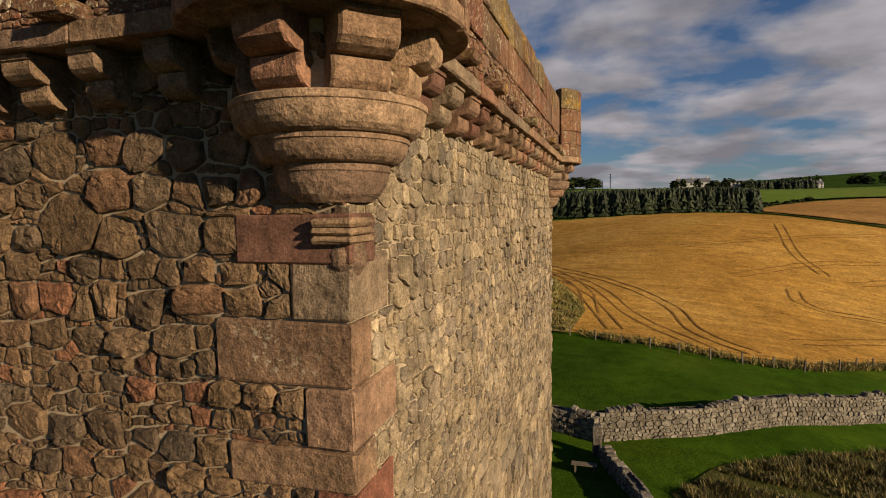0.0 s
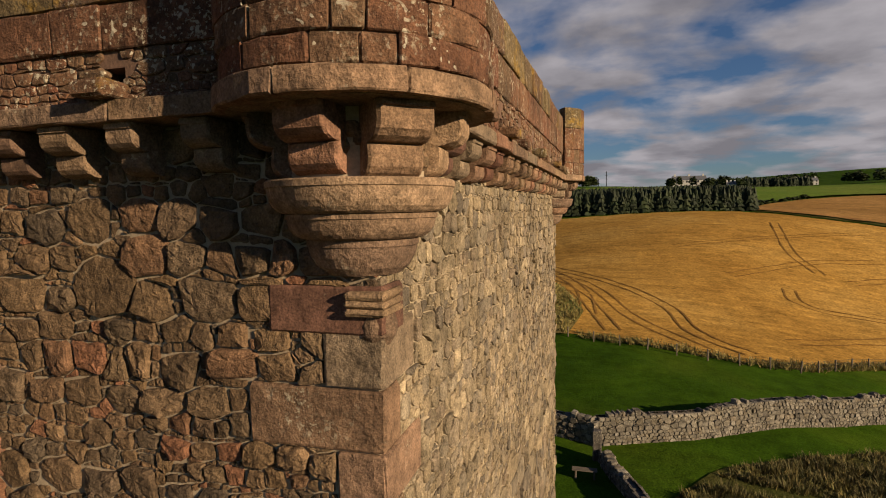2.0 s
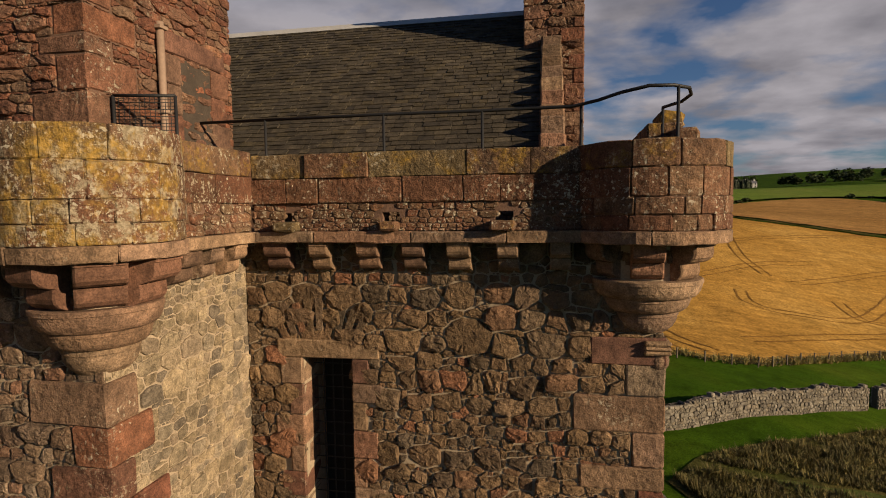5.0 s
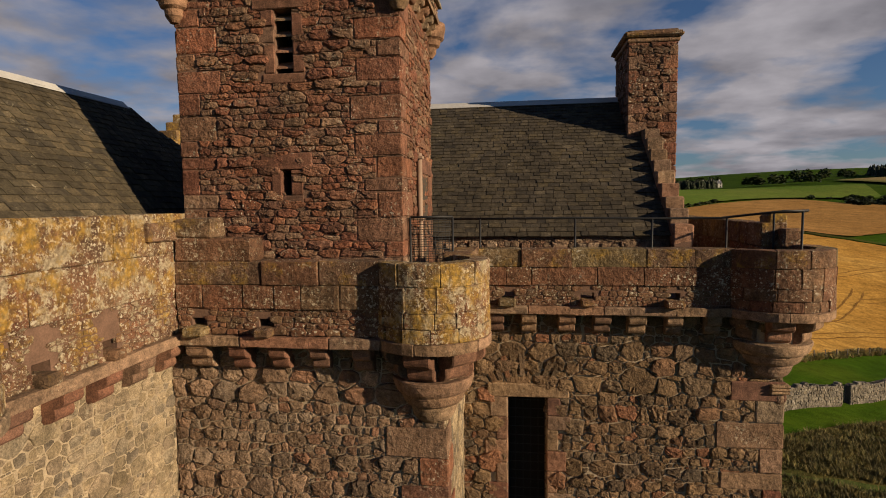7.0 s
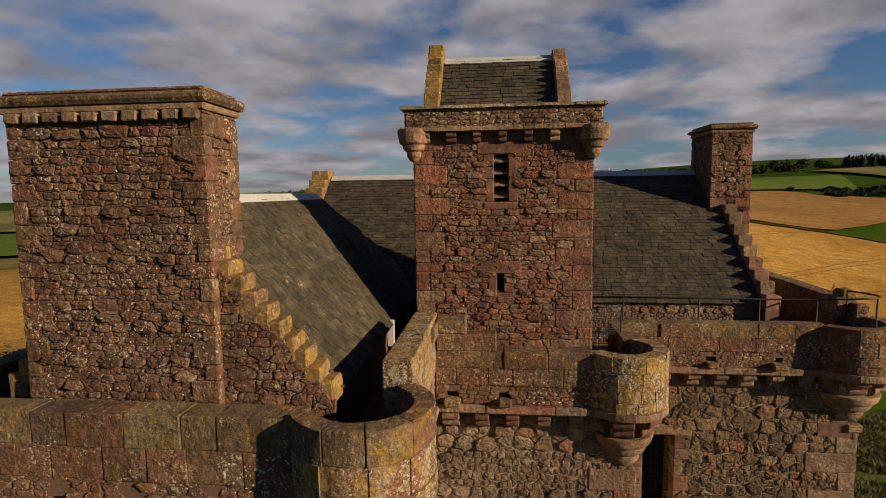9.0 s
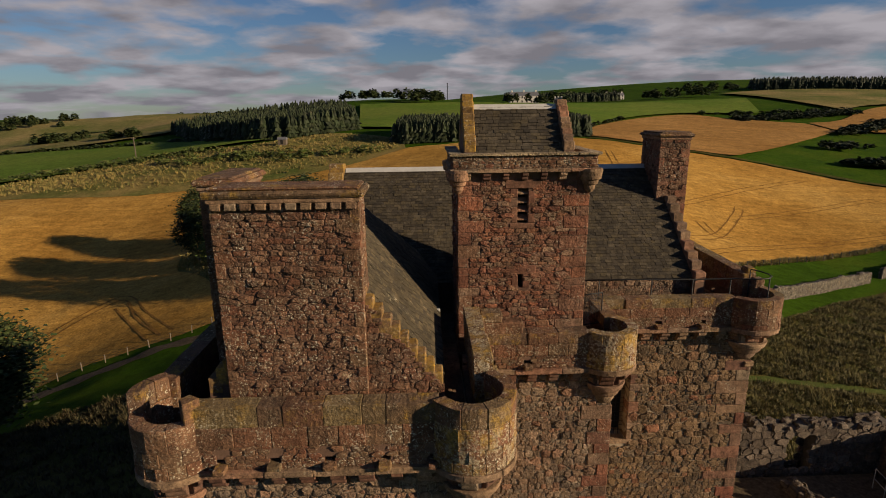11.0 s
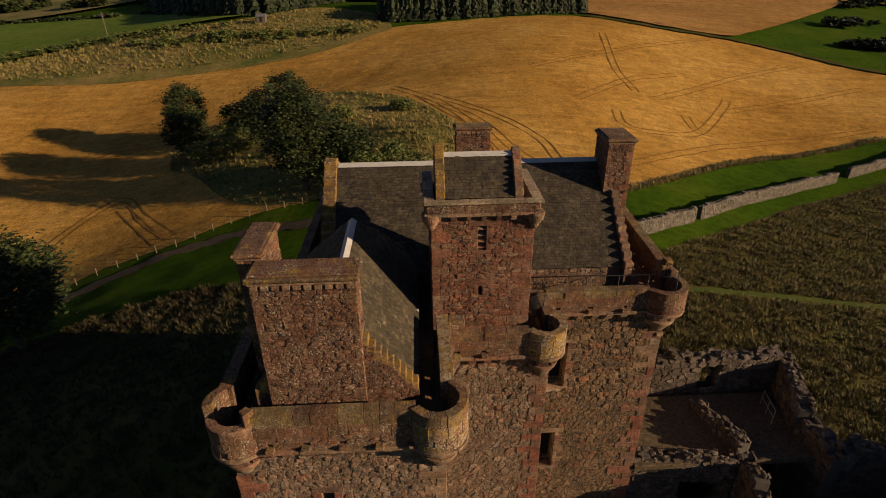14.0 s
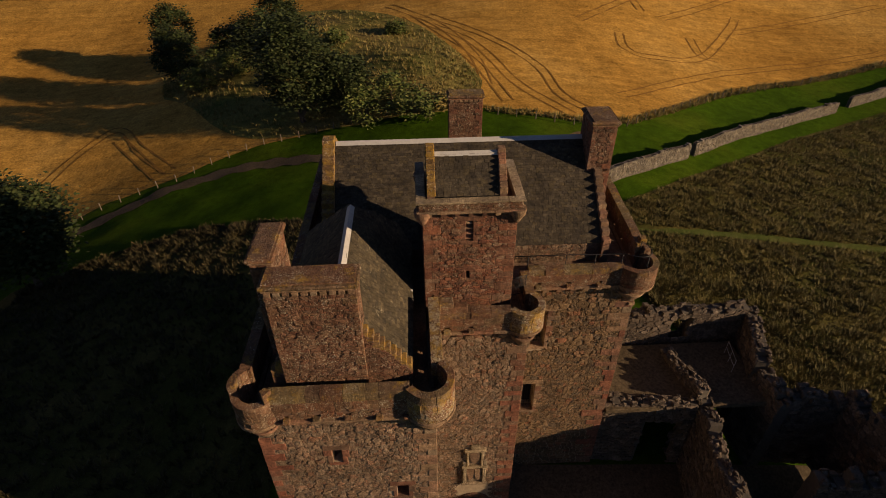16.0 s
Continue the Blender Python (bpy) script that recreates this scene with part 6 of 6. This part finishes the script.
# fences
def fence(path, label, seed, step=2.6):
    rng = random.Random(seed)
    m, length = along_path(path)
    top = new("wire_fence")
    tagged(top, label, "fence")
    n = int(length / step)
    me = bpy.data.meshes.new("post")
    bm = fixed(box(-0.06, 0.06, -0.06, 0.06, -0.3, 1.15, 0.012, 0.004))
    bm.to_mesh(me)
    bm.free()
    me.materials.append(M_WOOD)
    for i in range(n + 1):
        p = new("post", me)
        p.parent = top
        p.matrix_local = Matrix.Translation(m(i * length / n, 0, 0)) @ Euler((rng.uniform(-0.06, 0.06), rng.uniform(-0.06, 0.06), rng.random())).to_matrix().to_4x4()
    for h in (0.4, 0.75, 1.05):
        part("wire", fixed(sweep(m, 0, length, -0.008, 0.008, h - 0.008, h + 0.008, 0.001, n, 0)), M_IRON, top)


fence([(-14, 61.5), (-5.8, 61.0), (2.4, 58.9), (7.6, 57.3), (12.5, 56.6), (18.7, 57.6)], "weathered post and wire fence at the field edge", 1)
fence([(18.7, 57.6), (28.1, 65), (46, 77), (65, 85.5), (90, 95)], "post and wire fence running along stubble", 2)
fence([(-70, 46), (-62, 50.5), (-54.4, 54), (-47.9, 55.6), (-42.9, 58.8), (-37.2, 61), (-30, 61.3), (-14, 61.5)], "leaning post and wire fence beside a track", 3)

# ---- dressings, ironwork and small things of the castle ----
def dressed_window(face, s0, s1, z0, z1, seed, label, mat, grille=False, depth=0.5, margin=0.26, proud=0.05):
    """Dressed stones round an opening: sill, lintel, jambs in long and short courses; an iron grille where there is one."""
    rng = random.Random(seed)
    own = part("window", fixed(sweep(face, s0 - margin * 0.9, s1 + margin * 0.9, -depth, proud, z0 - 0.16, z0, 0.015, 1, 0.004, rng)), mat, castle, label)
    part("lintel", fixed(sweep(face, s0 - margin * 1.5, s1 + margin * 1.6, -depth, proud + 0.01, z1, z1 + 0.27, 0.02, 1, 0.006, rng)), mat, own)
    for side in (-1, 1):
        z, k = z0, 0
        while z < z1 - 0.02:
            h = min(rng.uniform(0.26, 0.5), z1 - z)
            l = margin * (rng.uniform(1.2, 1.9) if k % 2 else rng.uniform(0.7, 1.0))
            a, b = (s0 - l, s0) if side < 0 else (s1, s1 + l)
            part("jamb_stone", fixed(sweep(face, a, b, -depth, proud + rng.uniform(-0.01, 0.012), z + 0.006, z + h - 0.006, 0.02, 1, 0.005, rng)), rng.choice((mat, mat, M_REDASH, M_REDQ) if side < 0 else (mat, mat, mat, mat, M_REDASH)), own)
            z, k = z + h, k + 1
    # near-black sheet: darkness of the unlit room put into its colour
    part("pane", fixed(sweep(face, s0, s1, -depth - 0.3, -depth - 0.25, z0, z1, 0.001, 1, 0)), M_DARK, own, "near-black sheet for the unlit inside of the window")
    if grille:
        n = 5
        for i in range(1, n):
            s = s0 + (s1 - s0) * i / n
            part("bar", fixed(sweep(face, s - 0.009, s + 0.009, -0.36, -0.345, z0, z1, 0.002, 1, 0)), M_IRON, own)
        m = int((z1 - z0) / 0.18)
        for i in range(1, m):
            z = z0 + (z1 - z0) * i / m
            part("bar", fixed(sweep(face, s0, s1, -0.344, -0.33, z - 0.007, z + 0.007, 0.002, 1, 0)), M_IRON, own)
    return own


dressed_window(m_front, *f_holes[0], 501, "tall barred window with buff and red margins", M_ASH, True)
dressed_window(m_front, *f_holes[1], 502, "tall dark lower window", M_ASH, True)
dressed_window(m_jf, *J_WIN[0], 503, "small square window with red margins", M_REDQ, margin=0.22)
dressed_window(m_jf, *J_WIN[1], 504, "small dark window low in the wing", M_REDASH, margin=0.2)
dressed_window(m_tf, *t_holes[1], 505, "narrow slit window of the stair tower", M_REDASH, margin=0.24, depth=0.35, proud=0.022)
lou = dressed_window(m_tf, *t_holes[0], 506, "louvred stair window under the corbels", M_REDASH, margin=0.24, depth=0.35, proud=0.022)
for i in range(4):
    z = 16.5 + 0.25 * i
    part("louvre", fixed(prism([(TY0 + 0.02, z), (TY0 + 0.22, z + 0.12), (TY0 + 0.22, z + 0.15), (TY0 + 0.02, z + 0.03)], "x", -10.35, -10.05)), M_ASH, lou)

# relieving arch over the tall window
for i in range(9):
    a = math.radians(62 + 56 * i / 8)
    r0, r1 = 1.1, 1.1 + RNG.uniform(0.36, 0.5)
    cxa, cza = -6.4, 9.86
    w = 0.045
    q = [(cxa + r * math.cos(a) - t * w * math.sin(a), cza + r * math.sin(a) + t * w * math.cos(a)) for r, t in ((r0, -1), (r1, -1.2), (r1, 1.2), (r0, 1))]
    part("arch_stone", fixed(prism(q, "y", YF - 0.035 - RNG.uniform(0, 0.02), YF + 0.1)), M_WHIN, w_front)

# carved corbel stone below the corner turret
block = part("carved_corbel", fixed(box(-2.62, -1.66, 3.47, 3.9, 10.62, 10.99, 0.02, 0.006)), M_REDASH, w_front, "long red stone with mouldings at the corner")
part("moulding", fixed(merge([sweep(lambda s, o, z: (s, o, z), -1.95, -1.62, 3.40, 3.8, z, z + h, 0.02, 1, 0.004) for z, h in ((10.90, 0.06), (10.84, 0.05), (10.78, 0.05))])), M_ASH, block)
part("boss", fixed(lathe(-1.76, 3.6, [(0.01, 10.52), (0.09, 10.54), (0.14, 10.62), (0.15, 10.70), (0.13, 10.78), (0.01, 10.8)], 20)), M_ASH, block, "worn rounded boss")

# taller stones where the side parapet begins behind the turret
tall = part("merlon", fixed(box(-1.62, -1.27, 4.50, 4.92, 13.78, 14.03, 0.04, 0.02)), M_GOLD, castle, "lichen-gold block on the side parapet")
part("block", fixed(box(-1.50, -1.16, 4.16, 4.50, 13.36, 13.74, 0.04, 0.02)), M_COPE, tall)

# stepped end of the stair bay parapet
sb = part("parapet_step", fixed(box(-11.5, -10.3, 0.5, 0.9, 13.48, 13.83, 0.025, 0.012)), M_PAR, castle, "stepped end blocks of the stair bay parapet")
part("block", fixed(box(-11.5, -10.9, 0.5, 0.9, 13.83, 14.12, 0.03, 0.015)), M_COPE, sb)
part("block", fixed(box(-11.75, -11.45, -0.1, 0.9, 13.80, 14.08, 0.03, 0.015)), M_COPE, sb)

# doorway of the stair with the armorial panel over it
dx0, dx1 = JX1 + 1.55, JX1 + 2.85
door = empty("entrance", "", "")
for k in ("label", "category"):
    if k in door:
        del door[k]
door.parent = castle
door["label"] = "round-arched red doorway at the stair foot"
for side in (-1, 1):
    z, k = Z0 + 0.3, 0
    while z < -2.5:
        h = 0.4
        xs = sorted(((dx0 if side < 0 else dx1), (dx0 - 0.35 - 0.12 * (k % 2) if side < 0 else dx1 + 0.35 + 0.12 * (k % 2))))
        part("jamb_stone", fixed(box(*xs, BY - 0.06, BY + 0.5, z, z + h - 0.01, 0.02, 0.005)), M_REDASH, door)
        z, k = z + h, k + 1
for i in range(9):
    a0, a1 = math.pi * i / 9 + 0.012, math.pi * (i + 1) / 9 - 0.012
    r0, r1 = 0.65, 1.02
    q = [((dx0 + dx1) / 2 + r * math.cos(a), -2.4 + r * math.sin(a)) for r, a in ((r0, a0), (r1, a0), (r1, a1), (r0, a1))]
    part("voussoir", fixed(prism(q, "y", BY - 0.07, BY + 0.4)), M_REDASH, door)
part("door_leaf", fixed(box(dx0, dx1, BY + 0.45, BY + 0.52, Z0, -1.8, 0.01)), M_DOOR, door, "dark boarded door")
px0, px1 = dx0 + 0.16, dx1 - 0.16
panel = part("armorial_panel", fixed(box(px0, px1, BY - 0.02, BY + 0.2, -0.1, 3.2, 0.02)), M_BUFF, castle, "weathered stepped armorial panel in a pale frame")
for x0, x1, z0, z1, dp in ((px0 - 0.16, px0 + 0.04, -0.1, 1.5, 0.16), (px1 - 0.04, px1 + 0.16, -0.1, 1.5, 0.16), (px0 + 0.02, px0 + 0.16, 1.5, 3.0, 0.14), (px1 - 0.16, px1 - 0.02, 1.5, 3.0, 0.14),
                           (px0 - 0.24, px1 + 0.24, 1.42, 1.58, 0.2), (px0 - 0.1, px1 + 0.1, 2.95, 3.12, 0.2), (px0 - 0.24, px1 + 0.24, -0.28, -0.1, 0.18), (px0 + 0.25, px1 - 0.25, 3.12, 3.5, 0.14),
                           (px0 - 0.2, px0 + 0.0, 1.58, 2.0, 0.12), (px1 - 0.0, px1 + 0.2, 1.58, 2.0, 0.12)):
    part("moulding", fixed(box(x0, x1, BY - dp, BY, z0, z1, 0.03, 0.008)), M_BUFF, panel)
for x0, x1, z0, z1 in ((px0 + 0.22, px1 - 0.22, 1.8, 2.8), (px0 + 0.08, px0 + 0.46, 0.1, 1.2), (px1 - 0.46, px1 - 0.08, 0.1, 1.2)):
    mx, mz = (x0 + x1) / 2, (z0 + z1) / 2
    shield = [(x0, z1), (x0, mz), (x0 + (mx - x0) * 0.4, z0 + (mz - z0) * 0.35), (mx, z0), (x1 - (x1 - mx) * 0.4, z0 + (mz - z0) * 0.35), (x1, mz), (x1, z1)]
    part("shield", fixed(prism(shield, "y", BY - 0.10, BY)), M_ASH, panel)

# door on the sunny side of the stair tower
sd = part("stair_door", fixed(box(TX1 - 0.08, TX1 + 0.03, 3.25, 3.95, 12.4, 14.85, 0.01)), M_DOOR, castle, "dark boarded door to the wall walk")
for y0, y1 in ((2.95, 3.25), (3.95, 4.3)):
    z, k = 12.4, 0
    while z < 14.8:
        part("jamb_stone", fixed(box(TX1 - 0.1, TX1 + 0.055, y0 - (0.1 if k % 2 and y0 < 3.2 else 0), y1 + (0.1 if k % 2 and y0 > 3.2 else 0), z, z + 0.4, 0.02, 0.005)), M_REDASH, sd)
        z, k = z + 0.41, k + 1
part("lintel", fixed(box(TX1 - 0.1, TX1 + 0.06, 2.9, 4.3, 14.86, 15.15, 0.02, 0.005)), M_REDASH, sd)


def pipe(path, r, mat, name, parent, label="", n=7):
    """A tube along a line of points."""
    pts = [Vector(p) for p in path]
    V, F = [], []
    for i, p in enumerate(pts):
        d = (pts[min(i + 1, len(pts) - 1)] - pts[max(i - 1, 0)]).normalized()
        u = d.cross(Vector((0.31, 0.17, 0.93)) if abs(d.z) < 0.9 else Vector((1, 0, 0))).normalized()
        w = d.cross(u)
        V += [tuple(p + (u * math.cos(6.2832 * k / n) + w * math.sin(6.2832 * k / n)) * r) for k in range(n)]
    for i in range(len(pts) - 1):
        F += [(i * n + k, i * n + (k + 1) % n, (i + 1) * n + (k + 1) % n, (i + 1) * n + k) for k in range(n)]
    F += [tuple(range(n)), tuple(range(len(V) - 1, len(V) - n - 1, -1))]
    return part(name, fixed((V, F)), mat, parent, label, True)


rail = empty("handrail", "thin dark iron handrail along the wall walk", "railing")
ring = [(-2.55, 3.42, 14.02), (-2.3, 3.2, 14.06), (-2.0, 3.08, 14.1), (-1.72, 3.12, 14.1), (-1.5, 3.32, 14.1), (-1.40, 3.65, 14.08), (-1.43, 4.0, 14.06), (-1.6, 4.35, 14.05)]
pipe([(-8.25, 3.62, 14.0), (-5.4, 3.6, 14.0), (-4.0, 3.56, 13.98), (-2.85, 3.54, 13.98)] + ring, 0.022, M_IRON, "top_rail", rail)
for x, y, zt in ((-7.2, 3.61, 14.0), (-5.41, 3.6, 14.0), (-4.03, 3.56, 13.98), (-2.75, 3.53, 13.98), (-1.66, 3.16, 14.1), (-1.6, 4.35, 14.05)):
    pipe([(x, y, 12.38), (x, y, zt)], 0.02, M_IRON, "post", rail)

gate = empty("mesh_panel", "metal-framed wire mesh panel closing the turret", "panel")
gx0, gx1, gy0, gy1 = -8.24, -7.56, 1.95, 2.15
for a, b in (((gx0, gy0, 12.38), (gx0, gy0, 14.08)), ((gx1, gy1, 12.38), (gx1, gy1, 14.08)), ((gx0, gy0, 14.08), (gx1, gy1, 14.08)), ((gx0, gy0, 13.1), (gx1, gy1, 13.1))):
    pipe([a, b], 0.02, M_IRON, "frame_bar", gate)
for i in range(1, 24):
    z = 13.1 + 0.98 * i / 24
    pipe([(gx0, gy0, z), (gx1, gy1, z)], 0.005, M_IRON, "wire", gate)
for i in range(1, 12):
    t = i / 12
    pipe([(gx0 + (gx1 - gx0) * t, gy0 + (gy1 - gy0) * t, 13.1), (gx0 + (gx1 - gx0) * t, gy0 + (gy1 - gy0) * t, 14.08)], 0.004, M_IRON, "wire", gate)
drain = empty("downpipe", "stone-coloured vertical downpipe on the stair tower", "pipe")
pipe([(TX1 + 0.08, 2.8, 12.4), (TX1 + 0.08, 2.8, 15.2)], 0.05, M_PIPE, "tube", drain)
for z in (12.9, 14.0, 15.1):
    part("bracket", fixed(box(TX1 - 0.02, TX1 + 0.15, 2.72, 2.88, z, z + 0.05, 0.005)), M_PIPE, drain)

# lead valley by the wing's roof and the pale strut at the eave
part("gutter_board", fixed(box(GX1 - 0.05, GX1 + 0.1, 1.75, 1.85, 13.2, 13.8, 0.01)), M_LEAD, castle, "pale board at the end of the eave")

# guard rail on the edge of the ruined vault
guard = empty("guard_rail", "thin pale metal guard rail on the ruined vault", "railing")
for z in (2.9, 3.4):
    pipe([(7.45, 7.4, z), (7.15, 5.8, z)], 0.014, M_LEAD, "rail", guard)
for t in (0.0, 0.5, 1.0):
    pipe([(7.45 - 0.3 * t, 7.4 - 1.6 * t, 2.35), (7.45 - 0.3 * t, 7.4 - 1.6 * t, 3.43)], 0.014, M_LEAD, "post", guard)

# small bench in the grass
bench = empty("bench", "small weathered wooden bench in the grass", "bench")
bz = ground_z(-0.7, 28.6)
for i in range(3):
    part("plank", fixed(box(-1.3, 0.0, 28.4 + 0.16 * i, 28.53 + 0.16 * i, bz + 0.42, bz + 0.47, 0.01)), M_WOOD, bench)
for x in (-1.15, -0.2):
    part("leg", fixed(box(x, x + 0.1, 28.42, 28.85, bz - 0.1, bz + 0.42, 0.01)), M_WOOD, bench)

# far houses
M_WHITE = plain("whitewash", (0.5, 0.48, 0.44), 0.08, 0.5)
M_TILE = plain("far_slates", (0.12, 0.12, 0.13), 0.15, 0.5)


def far_house(x, y, length, depth, wall_h, roof_h, label, rows=2, cols=6):
    z = ground_z(x, y) - 0.3
    own = empty("house", label, "house")
    mat = M_WHITE if wall_h > 2.7 else M_WOOD
    part("wall", fixed(box(x - length / 2, x + length / 2, y, y + depth, z, z + wall_h, 0.02)), mat, own)
    roof = part("roof", fixed(prism([(y - 0.3, z + wall_h), (y + depth / 2, z + wall_h + roof_h), (y + depth + 0.3, z + wall_h)], "x", x - length / 2 - 0.2, x + length / 2 + 0.2)), M_TILE, own)
    for q in (-0.42, 0.0, 0.42) if wall_h > 2.7 else ():
        part("chimney", fixed(box(x + q * length - 0.6, x + q * length + 0.6, y + depth / 2 - 0.5, y + depth / 2 + 0.5, z + wall_h + roof_h * 0.5, z + wall_h + roof_h + 1.2, 0.05)), mat, roof)
    for r in range(rows):
        for c in range(cols):
            cx = x - length / 2 + length * (c + 0.5) / cols
            cz = z + wall_h * (r + 0.35) / rows
            w = part("window", fixed(box(cx - 0.5, cx + 0.5, y - 0.04, y + 0.05, cz, cz + 1.5, 0.01)), M_DARK, own)
            part("sill", fixed(box(cx - 0.6, cx + 0.6, y - 0.1, y + 0.05, cz - 0.12, cz, 0.01)), mat, w)
    return own


far_house(64, 418, 22, 9, 6.0, 3.0, "long white farmhouse among far fields")
far_house(92, 424, 6, 5, 3.0, 1.8, "small white cottage in a green field", 1, 2)
far_house(178, 546, 18, 8, 4.5, 2.6, "distant pale house on the skyline")
far_house(-66, 193, 3.0, 2.6, 2.6, 0.9, "small grey field hut by the scrub", 1, 1)
for mx, my, mh in ((10.5, 560, 20), (3.0, 570, 14)):
    mast = empty("mast", "thin lattice radio mast on a hill", "mast")
    mz = ground_z(mx, my)
    part("pole", fixed(box(mx - 0.35, mx + 0.35, my - 0.35, my + 0.35, mz - 1, mz + mh, 0.05)), M_IRON, mast)
    for q in (0.6, 0.8, 0.95):
        part("crossbar", fixed(box(mx - 1.0, mx + 1.0, my - 0.2, my + 0.2, mz + mh * q, mz + mh * q + 0.4, 0.05)), M_IRON, mast)
for px, py, ph in ((-127, 207, 9), (-62, 219, 9), (-60.5, 223, 9)):
    pole = empty("power_pole", "wooden power pole above the scrub", "pole", "power poles")
    pz = ground_z(px, py)
    part("post", fixed(box(px - 0.16, px + 0.16, py - 0.16, py + 0.16, pz - 0.5, pz + ph, 0.03)), M_WOOD, pole)
    part("crossarm", fixed(box(px - 0.9, px + 0.9, py - 0.1, py + 0.1, pz + ph - 0.7, pz + ph - 0.5, 0.02)), M_WOOD, pole)
